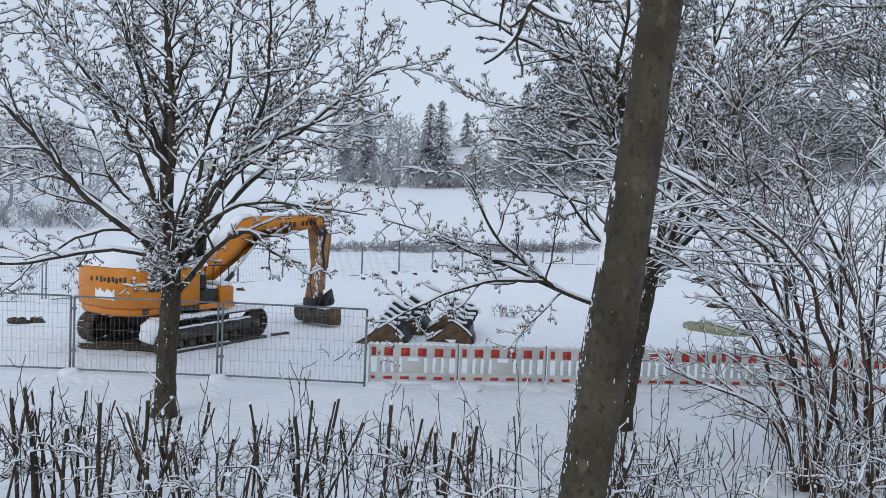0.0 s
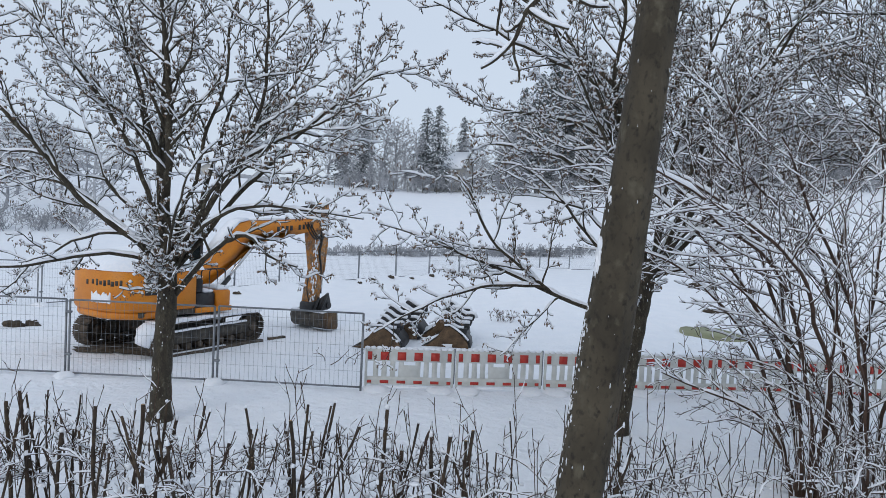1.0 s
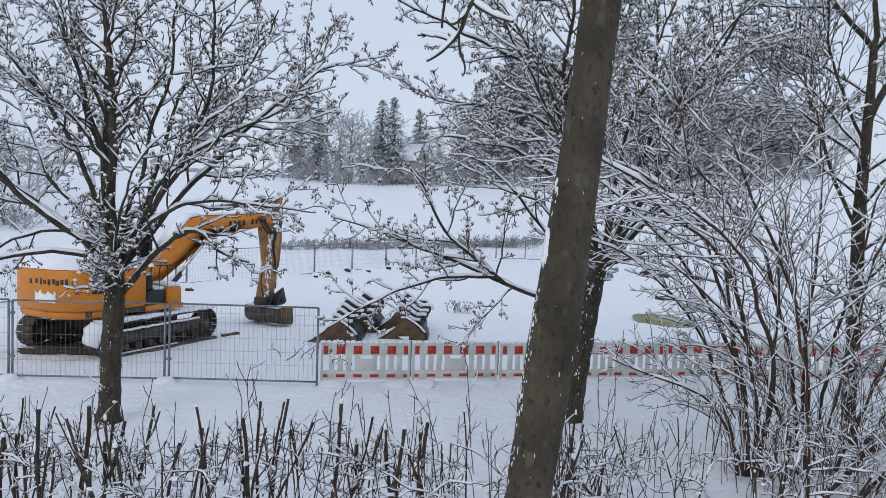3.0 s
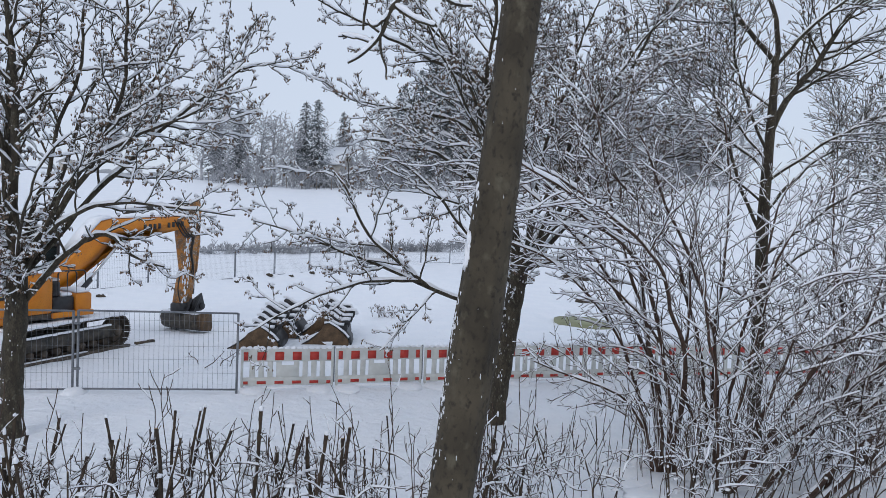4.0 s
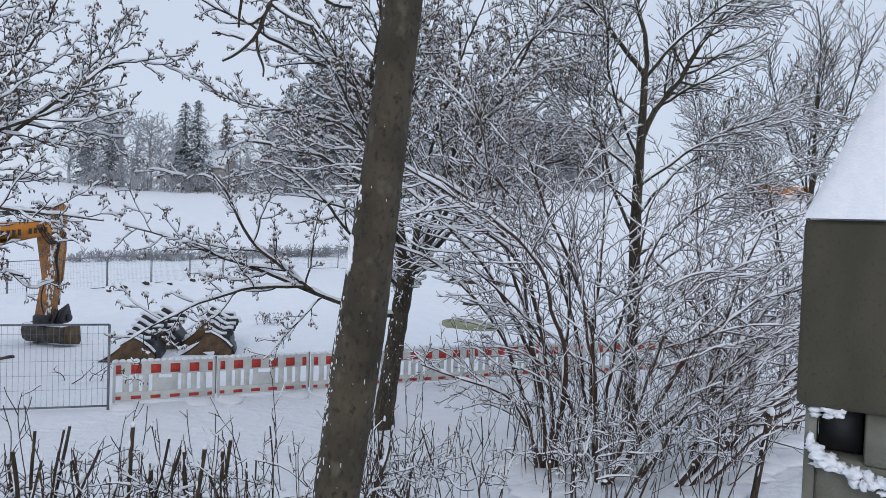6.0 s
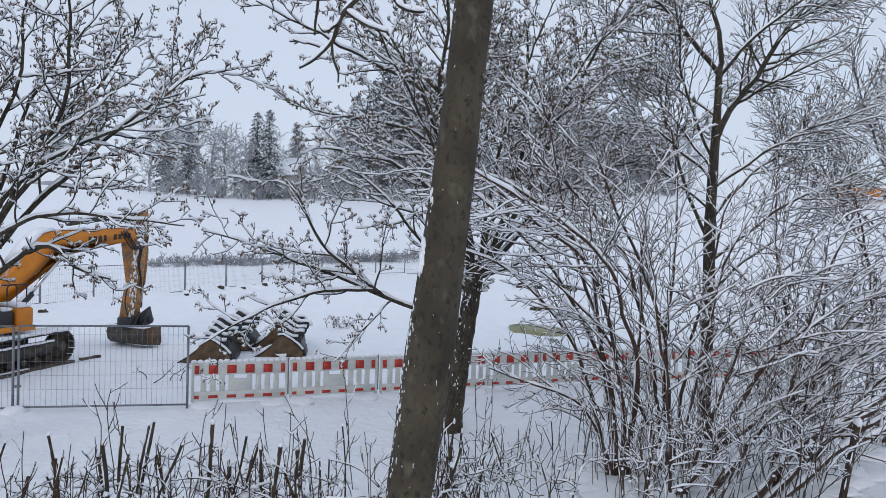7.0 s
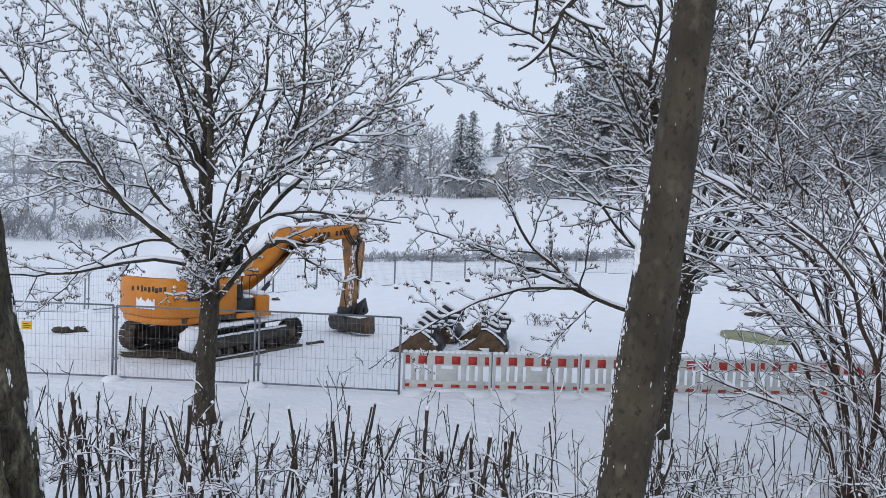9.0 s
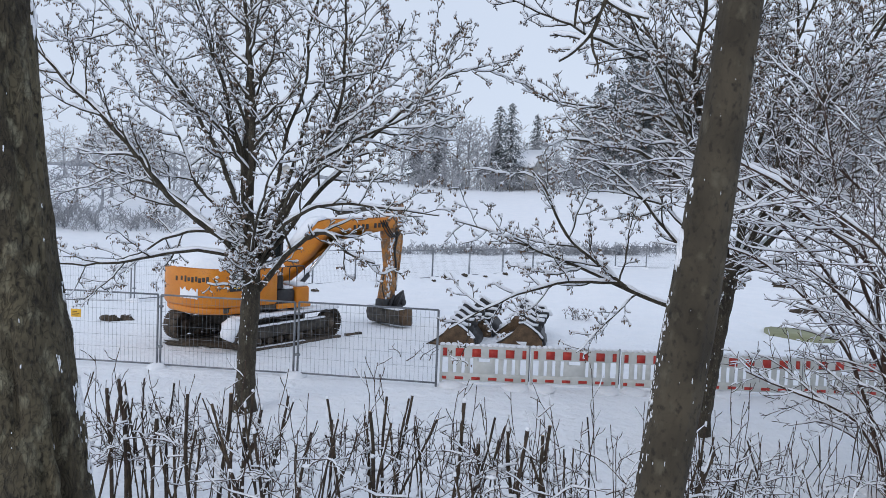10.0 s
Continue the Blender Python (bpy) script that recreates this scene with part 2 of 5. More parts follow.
        q = [(1 + i * sides + j, 1 + (i + 1) * sides + j, 1 + (i + 1) * sides + (j + 1) % sides, 1 + i * sides + (j + 1) % sides) for i in range(rings - 2) for j in range(sides)]
        base = 1 + (rings - 2) * sides
        t += [(last, base + (j + 1) % sides, base + j) for j in range(sides)]
        self.add(v, q, t)

    def mesh(self, name, mat, smooth=True):
        v = np.vstack(self.v)
        q = np.vstack(self.q) if self.q else np.zeros((0, 4), int)
        t = np.vstack(self.t) if self.t else np.zeros((0, 3), int)
        me = bpy.data.meshes.new(name)
        me.vertices.add(len(v))
        me.vertices.foreach_set("co", v.astype(np.float32).ravel())
        loops = np.concatenate((q.ravel(), t.ravel()))
        me.loops.add(len(loops))
        me.loops.foreach_set("vertex_index", loops.astype(np.int32))
        me.polygons.add(len(q) + len(t))
        me.polygons.foreach_set("loop_start", np.concatenate((np.arange(len(q)) * 4, len(q) * 4 + np.arange(len(t)) * 3)).astype(np.int32))
        me.polygons.foreach_set("use_smooth", np.full(len(q) + len(t), smooth))
        me.update(calc_edges=True)
        me.validate()
        me.materials.append(mat)
        return me


def moved(v, m):
    if m is None:
        return v
    a = np.array(m)
    return np.asarray(v) @ a[:3, :3].T + a[:3, 3]


def thing(name, label, category, at=None, group="", kind=""):
    ob = new(name)
    ob.empty_display_size = 0.2
    if at is not None:
        ob.matrix_world = at
    return tagged(ob, label, category, group, kind)


def part(name, b, mat, parent, label="", smooth=True, kind=""):
    ob = new(name, b if isinstance(b, bpy.types.Mesh) else b.mesh(name, mat, smooth))
    ob.parent = parent
    return tagged(ob, label, kind=kind)


def smoothstep(a, b, x):
    t = min(max((x - a) / (b - a), 0), 1)
    return t * t * (3 - 2 * t)


# ---- ground ----
def edge_height(az):
    """Height of the field's far rim by compass bearing in degrees (0 ahead, right positive)."""
    pts = ((-60, 9.5), (-25, 10.4), (-4, 9.6), (12, 10.4), (25, 12.2), (38, 13.6), (60, 14.5))
    for (a, h), (b, k) in zip(pts, pts[1:]):
        if az <= b:
            return h + (k - h) * min(max((az - a) / (b - a), 0), 1)
    return pts[-1][1]


def ground(x, y):
    """Height of the snow."""
    r = math.hypot(x, y)
    az = math.degrees(math.atan2(x, max(y, 1e-3))) if y > 0 else 60 * (1 if x > 0 else -1)
    z = edge_height(az) * (0.45 * smoothstep(55, 150, r) + 0.55 * smoothstep(60, 132, r)) * smoothstep(-20, 30, y)
    n = noise.noise(Vector((x * 0.11, y * 0.11, 0.3)))
    z += (0.10 * n + 0.03 * noise.noise(Vector((x * 0.6, y * 0.6, 2)))) * smoothstep(17, 24, y)
    z += (0.03 * noise.noise(Vector((x * 1.5, y * 1.5, 5))) + 0.028 * noise.noise(Vector((x * 0.8, y * 3.1, 7)))) * smoothstep(10, 12, y)
    # low spoil mound beyond the barriers
    z += 0.85 * math.exp(-(((x - 5.2) / 4.6) ** 2 + ((y - 40) / 6.5) ** 2))
    z += 0.5 * math.exp(-(((x - 14.5) / 4.0) ** 2 + ((y - 44) / 5) ** 2))
    z -= 0.3 * math.exp(-((((x - 10.2) / 1.75) ** 2 + ((y - 29) / 2.1) ** 2) ** 2))
    z -= 0.2 * math.exp(-(((x + 5.2) / 2.2) ** 2 + ((y - 25.6) / 1.8) ** 2))
    # ridge pushed up along the rear fence
    fx, fy = x + 6.69, y - 43.2
    along, off = 0.57 * fx + 0.82 * fy, 0.82 * fx - 0.57 * fy
    z += 0.5 * math.exp(-((off - 0.9) / 0.5) ** 2) * (0.6 + 0.5 * noise.noise(Vector((along * 0.5, 0, 0)))) * smoothstep(-14, -9, along) * (1 - smoothstep(18, 30, along))
    # path worn along the barriers
    z -= 0.03 * math.exp(-((y - 14.9) / 0.5) ** 2) * (1 + 0.8 * noise.noise(Vector((x * 0.9, y * 2, 9))))
    return z


def sheet(name, xs, ys, mat, label, category):
    b = Build()
    v = [(x, y, ground(x, y)) for y in ys for x in xs]
    w = len(xs)
    q = [(j * w + i, j * w + i + 1, (j + 1) * w + i + 1, (j + 1) * w + i) for j in range(len(ys) - 1) for i in range(w - 1)]
    b.add(v, q)
    ob = new(name, b.mesh(name, mat))
    return tagged(ob, label, category, kind="structure")


def steps(*spans):
    out = []
    for a, b, s in spans:
        k = max(1, round((b - a) / s))
        out += [a + (b - a) * i / k for i in range(k)]
    return out + [spans[-1][1]]


sheet("ground", steps((-3000, -300, 450), (-300, -60, 15), (-60, -20, 2), (-20, 20, 0.3), (20, 60, 2), (60, 300, 15), (300, 3000, 450)),
      steps((-3000, -100, 480), (-100, 0, 25), (0, 8, 1), (8, 32, 0.3), (32, 60, 0.6), (60, 160, 3), (160, 400, 30), (400, 4000, 600)), SNOW,
      "snow-covered level site rising to a white field", "ground")

pond = Build()
pr = random.Random(4)
pond.prism([(10.3 + (1.2 + 0.1 * pr.uniform(-1, 1)) * math.cos(a), 28.9 + (1.8 + 0.2 * pr.uniform(-1, 1)) * math.sin(a)) for a in np.arange(0, 6.28, 0.3)], -0.45, -0.05)
tagged(new("frozen_puddle", pond.mesh("frozen_puddle", OLIVE)), "olive-green frozen puddle in the snow", "puddle", kind="structure")


# ---- branching plants ----
def unit(v):
    return v / (np.linalg.norm(v) + 1e-9)


class Plant:
    """Wood, snow and seed heads of one plant, limb by limb."""

    def __init__(self, seed, snow=0.012, seeds=0.0, sides=(8, 6, 4, 3), snowy=0.85, least=0.0055, slim=0.55, cling=0.5):
        self.rg, self.snow, self.snowy, self.seeds, self.sides = random.Random(seed), snow, snowy, seeds, sides
        self.least, self.slim, self.cling, self.twig_snow = least, slim, cling, None
        self.limbs, self.white, self.seed_at, self.blob_at = [], Build(), [], []
        self.wood = Build()

    def limb(self):
        self.wood = Build()
        self.limbs.append(self.wood)

    def path(self, start, dirs, length, k, wiggle):
        """A crooked line whose heading passes evenly through dirs."""
        rg, p = self.rg, np.array(start, float)
        out, n = [p.copy()], len(dirs) - 1
        side = np.array([rg.gauss(0, 1) for _ in range(3)])
        for i in range(k):
            f = (i + 0.5) / k * n
            j = min(int(f), n - 1)
            side = side * 0.55 + 0.8 * np.array([rg.gauss(0, 1) for _ in range(3)])
            heading = dirs[j] * (1 - f + j) + dirs[j + 1] * (f - j)
            reach = np.linalg.norm(heading)
            p = p + unit(unit(heading) + wiggle * side) * reach * length / k
            out.append(p.copy())
        return np.array(out)

    def branch(self, pts, r0, r1, level):
        k = len(pts)
        f = np.linspace(0, 1, k)
        rad = r0 + (r1 - r0) * f ** 1.25
        self.wood.tube(pts, rad, self.sides[min(level, 3)], caps=level < 2)
        if self.snow <= 0:
            return
        tan = np.gradient(pts, axis=0)
        tan /= np.linalg.norm(tan, axis=1)[:, None] + 1e-9
        flat = np.sqrt(np.clip(1 - tan[:, 2] ** 2, 0, 1))
        lie = np.clip((flat - 0.3) / 0.45, 0, 1)
        if level <= 2 and lie.min() < 0.5:
            side = pts.copy()
            side[:, 0] -= rad * 0.7
            side[:, 1] -= rad * 0.25 * self.cling
            side[:, 2] += rad * 0.2
            stick = np.array([self.rg.uniform(0.2, 0.55) if self.rg.random() < 0.7 else 0.02 for _ in range(k)]) * rad * (1 - lie) * self.cling
            self.white.tube(side, np.maximum(stick, 0.0005), 5, caps=False)
        if lie.max() < 0.15:
            return
        load = self.snow if self.twig_snow is None or level < 2 else self.twig_snow
        hold = self.snowy if self.twig_snow is None or level < 3 else self.snowy * 0.72
        gap = np.array([1.0 if self.rg.random() < hold else 0.12 for _ in range(k)])
        thick = (load * (0.58 if level > 2 else 1) + 0.45 * rad) * lie * gap * np.array([self.rg.uniform(0.7, 1.25) for _ in range(k)])
        thick[0] *= 0.5
        thick[-1] *= 0.7
        up = pts.copy()
        up[:, 2] += rad * 0.6 + thick * 0.75
        self.white.tube(up, np.maximum(thick, 0.001), (5, 5, 4, 3, 3)[min(level, 4)], caps=False)

    def grow(self, start, d0, d1, length, r0, level=1, depth=3, gap=0.30, ratio=0.5, spread=48, lift=0.35, wiggle=0.12, r1=None, begin=0.2, ends=True, dirs=None, closer=0.62):
        rg = self.rg
        k = min(max(4 if ends else 3, int(length / ((0.2, 0.13, 0.095, 0.08) if ends else (0.9, 0.7, 0.6, 0.5))[min(level - 1, 3)])), 34)
        pts = self.path(start, [np.array(d, float) for d in (dirs or (d0, d1))], length, k, wiggle)
        r1 = r0 * 0.28 if r1 is None else r1
        self.branch(pts, r0, max(r1, self.least), level)
        if level < depth:
            s = length * begin + rg.uniform(0, gap)
            turn = rg.uniform(0, 6.28)
            while s < length * 0.98:
                f = s / length
                i = min(int(f * k), k - 1)
                p = pts[i] + (pts[i + 1] - pts[i]) * (f * k - i)
                t = unit(pts[i + 1] - pts[i])
                a = unit(np.cross(t, np.array((0.2, 0.3, 1.0))))
                b = np.cross(t, a)
                ang = math.radians(spread * rg.uniform(0.7, 1.3))
                turn += math.pi * rg.uniform(0.7, 1.3)
                d = unit(t * math.cos(ang) + (a * math.cos(turn) + b * math.sin(turn)) * math.sin(ang))
                e = unit(d + np.array((0, 0, lift * rg.uniform(0.2, 1.7))) + 0.22 * np.array([rg.gauss(0, 1) for _ in range(3)]))
                size = length * ratio * (1 - 0.36 * f) * rg.uniform(0.5, 1.2)
                size = max(size, 0.12)
                rr = (r0 + (r1 - r0) * f) * self.slim
                self.grow(p, d, e, size, max(rr, self.least * 1.3), level + 1, depth, gap * closer, ratio, spread, lift * 1.15, wiggle * 1.3, None, 0.15, ends, None, closer)
                s += gap * rg.uniform(0.6, 1.4) * (1.25 - 0.5 * f)
        if ends and level >= depth - 1 and rg.random() < self.seeds:
            self.seed_at.append(pts[-1])
        return pts

    def finish(self, name, label, category, wood, seed_label="brown dried seed heads", trunk_name="limb", group=""):
        root = thing(name, label, category, group=group)
        for i, w in enumerate(self.limbs):
            if w.n:
                part("trunk" if i == 0 else trunk_name, w, wood, root)
        if self.white.n:
            part("branch_snow", self.white, SNOW_CAP, root, "snow lying along the branches", kind="stuff")
        if self.seed_at:
            s, c, rg = Build(), Build(), self.rg
            oct_v = np.array([(1, 0, 0), (0, 1, 0), (-1, 0, 0), (0, -1, 0), (0, 0, 1), (0, 0, -1)], float)
            oct_t = [(0, 1, 4), (1, 2, 4), (2, 3, 4), (3, 0, 4), (1, 0, 5), (2, 1, 5), (3, 2, 5), (0, 3, 5)]
            for p in self.seed_at:
                for _ in range(rg.randint(3, 6)):
                    o = p + np.array([rg.gauss(0, 0.026), rg.gauss(0, 0.026), rg.gauss(-0.022, 0.02)])
                    s.add(oct_v * np.array((rg.uniform(0.008, 0.018), rg.uniform(0.008, 0.018), rg.uniform(0.014, 0.032))) + o, None, oct_t)
                if rg.random() < 0.85:
                    c.add(oct_v * np.array((0.042, 0.042, 0.03)) * rg.uniform(0.6, 1.25) + p + np.array((0, 0, 0.015)), None, oct_t)
            part("seed_growth", s, SEED, root, seed_label, kind="stuff")
            if c.n:
                part("seed_head_snow", c, SNOW_CAP, root, "lumps of snow on the seed heads", kind="stuff")
        return root


def lean(angle, swing=0.0):
    """A direction leaning by angle degrees from upright towards +x, swung by degrees about the upright away from it."""
    a, s = radians(angle), radians(swing)
    return np.array((math.sin(a) * math.cos(s), math.sin(a) * math.sin(s), math.cos(a)))


def toward(angle, depth=0.0):
    """A heading angle degrees off upright towards +x, that goes away by depth metres for each metre."""
    return np.array((math.sin(radians(angle)), depth, math.cos(radians(angle))))


class Tree:
    """A bare tree: a trunk, then limb after limb, each with its own boughs and twigs."""

    def __init__(self, line, radii, y, seed, seeds, snow, gap, ratio, spread, lift, wiggle, depth=4, least=0.0068):
        self.p = Plant(seed, snow, seeds, least=least)
        self.y, self.gap, self.ratio, self.spread, self.lift, self.wiggle, self.depth = y, gap, ratio, spread, lift, wiggle, depth
        self.p.limb()
        z = np.linspace(line[0][1] - 0.15, line[-1][1], 26)
        x = np.interp(z, [q[1] for q in line], [q[0] for q in line])
        r = np.interp(z, [q[1] for q in line], radii) + 0.35 * radii[0] * np.exp(-np.maximum(z, 0) / 0.22)
        r *= np.array([1 + 0.05 * math.sin(i * 1.9 + seed) for i in range(26)])
        self.trunk = np.stack((x, np.full(26, y) + 0.02 * np.sin(z * 1.7), z), -1)
        self.p.wood.tube(self.trunk, r, 14)
        w, rg = self.p.white, self.p.rg
        for _ in range(int(380 * radii[0])):        # flecks of snow on the weather side of the bark
            i = rg.randint(2, 24)
            a = radians(rg.gauss(215, 45))
            e = rg.uniform(0.03, 0.085) * r[i]
            w.blob(self.trunk[i] + np.array((math.cos(a) * r[i] * 0.97, math.sin(a) * r[i] * 0.97, rg.uniform(-0.08, 0.08))), (e, e, e * rg.uniform(1, 3)), rg.random(), 0.3, 4, 5)

    def limb(self, start, angles, length, r, depth=0.0, begin=0.30, gap=None):
        """start: x and z at the trunk, or a point on another limb."""
        self.p.limb()
        return self.p.grow((start[0], self.y, start[1]) if len(start) == 2 else start, None, None, length, r, 1, self.depth, gap or self.gap, self.ratio, self.spread, self.lift, self.wiggle,
                    begin=begin, closer=0.62 if self.depth > 3 else 0.85, dirs=[toward(a, depth) for a in angles])

    def sprouts(self, n, low, high, length, snow):
        """Short twigs crowding round the stem's fork."""
        rg, keep = self.p.rg, self.p.snow
        self.p.limb()
        self.p.snow = snow
        for _ in range(n):
            z = rg.uniform(low, high)
            at = self.trunk[min(np.searchsorted(self.trunk[:, 2], z), 25)]
            a = rg.uniform(0, 6.28)
            d = np.array((math.cos(a), 0.8 * math.sin(a), rg.uniform(-0.1, 0.8)))
            self.p.grow((at[0] + 0.1 * math.cos(a), at[1] + 0.1 * math.sin(a), z), d, d + np.array((0, 0, 0.5)), length * rg.uniform(0.5, 1.2), 0.013, 2, 4, 0.17, 0.5, 58, 0.35, 0.36)
        self.p.snow = keep

    def finish(self, label, wood, group=""):
        return self.p.finish("tree", label, "tree", wood, group=group)


# ---- trees along the path ----
t = Tree([(-5.62, 0), (-5.61, 1.1), (-5.54, 2.2), (-5.53, 2.8), (-5.56, 3.5)], (0.19, 0.18, 0.185, 0.17, 0.11), 12.88, 11, 0.65, 0.0205, 0.315, 0.385, 46, 0.34, 0.12)
t.limb((-5.62, 2.9), (-7, -2, -2, -3), 5.4, 0.095, 0.08, 0.3)
t.limb((-5.48, 2.9), (-3, -1, -1, -2), 5.4, 0.095, -0.08, 0.3)
t.limb((-5.60, 3.0), (-14, -11, -16, -19), 5.4, 0.055, 0.3)
t.limb((-5.58, 3.0), (-14, -14, -25, -44, -51), 6.0, 0.05, -0.25)
t.limb((-5.60, 2.9), (-40, -45, -36, -40, -44), 6.0, 0.065, -0.2)
t.limb((-5.60, 2.95), (-48, -57, -69, -74, -79), 5.0, 0.055, 0.2)
t.limb((-5.60, 3.1), (-42, -38, -32, -20), 5.6, 0.045, 0.3)
t.limb((-5.60, 2.9), (-60, -92, -104, -97, -94), 4.2, 0.042, -0.3)
t.limb((-5.62, 3.1), (-55, -82, -105, -111, -111), 3.7, 0.04, 0.3)
t.limb((-5.48, 3.0), (16, 12, 12, 18, 20), 5.2, 0.05, 0.35)
t.limb((-5.48, 2.85), (36, 32, 21, 12, 10), 5.8, 0.058, -0.2)
t.limb((-5.46, 2.8), (32, 41, 49, 48, 81), 6.0, 0.055, 0.15)
t.limb((-5.46, 2.85), (36, 48, 84, 98, 82), 4.4, 0.04, -0.35)
t.limb((-5.50, 2.95), (22, 26, 33, 33), 5.6, 0.045, 0.1)
t.limb((-5.48, 2.8), (32, 42, 61, 64, 58), 5.4, 0.042, -0.3)
t.limb((-5.46, 2.33), (44, 37, 66, 127, 104), 3.3, 0.06, -0.15, 0.3)
t.limb((-5.60, 3.1), (-30, -45, -50), 3.6, 0.035, 0.9)
t.limb((-5.55, 3.0), (20, 40, 60), 2.6, 0.03, -0.9)
t.limb((-5.50, 3.2), (8, 18, 26), 5.8, 0.045, -0.15)
t.limb((-5.58, 3.2), (-10, -22, -28), 6.0, 0.045, 0.1)
t.sprouts(74, 2.5, 3.9, 0.7, 0.021)
t.finish("bare branching street tree with seed heads and snow", BARK)

t = Tree([(3.22, 0), (3.38, 1.2), (3.52, 2.36), (3.62, 3.0), (3.68, 3.5)], (0.2, 0.19, 0.185, 0.18, 0.11), 13.76, 23, 0.65, 0.0205, 0.30, 0.385, 46, 0.34, 0.12)
low = t.limb((3.46, 2.25), (-75, -66, -53, -30, -38), 4.9, 0.052, -0.15, 0.34)
t.limb(low[int(0.32 * len(low))], (-66, -66, -68, -73, -75), 3.8, 0.04, -0.05, 0.1)
t.limb(low[int(0.42 * len(low))], (-76, -91, -112, -119, -126), 3.4, 0.034, -0.25, 0.1)
t.limb((3.55, 2.8), (-45, -44, -39, -40, -77), 4.0, 0.045, 0.3)
lead = t.limb((3.58, 2.8), (-16, -14, -12, 3, 3), 6.4, 0.08, 0.0, 0.2)
t.limb(lead[int(0.15 * len(lead))], (-28, -40, -70, -84, -91), 4.2, 0.05, -0.2)
t.limb(lead[int(0.40 * len(lead))], (-38, -54, -78, -86, -80), 3.8, 0.042, 0.2)
t.limb(lead[int(0.66 * len(lead))], (-44, -54, -51, -46), 2.6, 0.045, 0.1)
t.limb(lead[int(0.58 * len(lead))], (-50, -68, -76, -73, -71), 4.1, 0.04, -0.2)
t.limb((3.60, 2.9), (-7, -4, 2, 1, -6), 6.2, 0.07, 0.2)
t.limb((3.64, 2.95), (26, 14, 7, -1, -12), 6.0, 0.062, 0.1)
t.limb((3.64, 2.95), (25, 34, 27, 26, 21), 6.3, 0.058, -0.2)
t.limb((3.64, 3.0), (39, 44, 37, 44, 48), 6.6, 0.05, 0.25)
t.limb((3.66, 3.1), (76, 66, 43, 35), 2.4, 0.035, -0.1)
t.limb((3.64, 3.1), (34, 52, 68, 62), 5.0, 0.04, -0.15)
t.limb((3.60, 3.1), (-34, -52, -60), 4.0, 0.036, 0.9)
t.limb((3.66, 3.1), (30, 48, 58), 4.0, 0.036, 0.9)
t.limb((3.62, 3.2), (12, 24, 36), 5.6, 0.045, -0.4)
t.limb((3.64, 3.2), (20, 34, 40), 6.0, 0.042, 0.4)
t.limb(lead[int(0.36 * len(lead))], (-22, -34, -46), 4.2, 0.04, -0.1)
t.limb(lead[int(0.50 * len(lead))], (-20, -40, -62), 4.0, 0.04, 0.15)
t.limb((3.60, 3.2), (-12, -26, -36), 5.8, 0.042, -0.3)
t.limb((3.64, 3.2), (14, 16, 22, 20), 6.4, 0.045, 0.0)
t.limb((3.66, 3.1), (40, 54, 56, 46), 5.6, 0.042, 0.1)
t.limb((3.60, 3.2), (-4, 4, 10, 16), 6.2, 0.042, 0.3)
t.sprouts(16, 2.6, 3.5, 0.5, 0.018)
t.finish("bare spreading tree with seed heads and snow behind a trunk", BARK)

t = Tree([(8.22, 0), (8.20, 1.5), (8.17, 4.0), (8.20, 5.9), (8.24, 7.5)], (0.125, 0.115, 0.115, 0.09, 0.06), 12.6, 37, 0.25, 0.0105, 0.118, 0.42, 42, 0.22, 0.095, 3, 0.006)
t.limb((8.19, 5.98), (40, 36, 36, 44, 42), 5.2, 0.065, 0.1, 0.15)
t.limb((8.23, 7.35), (-51, -49, -48, -44), 3.4, 0.05, -0.1)
t.limb((8.24, 7.4), (2, 0, -1), 3.4, 0.052, 0.1)
t.limb((8.25, 7.3), (35, 45, 50, 48), 3.4, 0.035, -0.3)
t.limb((8.17, 4.42), (35, 58, 66, 64, 60), 4.4, 0.032, 0.2)
t.limb((8.18, 5.05), (46, 59, 67, 62), 4.0, 0.03, -0.2)
t.limb((8.17, 3.6), (44, 56, 60, 52), 4.4, 0.03, -0.15)
t.limb((8.19, 2.9), (42, 58, 62, 56), 4.2, 0.032, 0.1)
t.limb((8.18, 4.6), (-46, -60, -56), 2.6, 0.024, 0.2)
t.limb((8.18, 4.0), (-24, -12, -4), 5.4, 0.036, 0.15)
t.limb((8.19, 5.6), (-34, -22, -10), 3.8, 0.03, -0.15)
t.limb((8.19, 5.2), (-50, -58, -40), 3.2, 0.026, -0.3)
t.limb((8.19, 5.4), (-40, -52, -46), 2.4, 0.024, -0.2)
t.limb((8.21, 6.5), (-35, -46, -40), 2.4, 0.022, 0.5)
t.limb((8.22, 6.6), (46, 58, 52), 3.0, 0.028, 0.7)
t.finish("slender young tree with a fork and fine snowy twigs", BARK)

t = Tree([(15.0, 0), (15.05, 3.0), (15.1, 6.5)], (0.12, 0.09, 0.06), 15.2, 41, 0.0, 0.009, 0.14, 0.44, 38, 0.3, 0.09, 3, 0.0065)
t.limb((15.04, 2.4), (-28, -18, -12), 5.5, 0.04, 0.3)
t.limb((15.05, 3.0), (24, 14, 10), 5.5, 0.04, -0.25)
t.limb((15.06, 3.6), (-32, -20, -14), 5.0, 0.035, -0.4)
t.limb((15.07, 4.4), (30, 18, 12), 5.0, 0.035, 0.4)
t.limb((15.08, 5.2), (-28, -16, -10), 4.2, 0.03, 0.1)
t.limb((15.09, 5.8), (22, 12, 8), 4.2, 0.03, -0.2)
t.limb((15.1, 6.4), (1, 0, 0), 4.0, 0.05, 0.0)
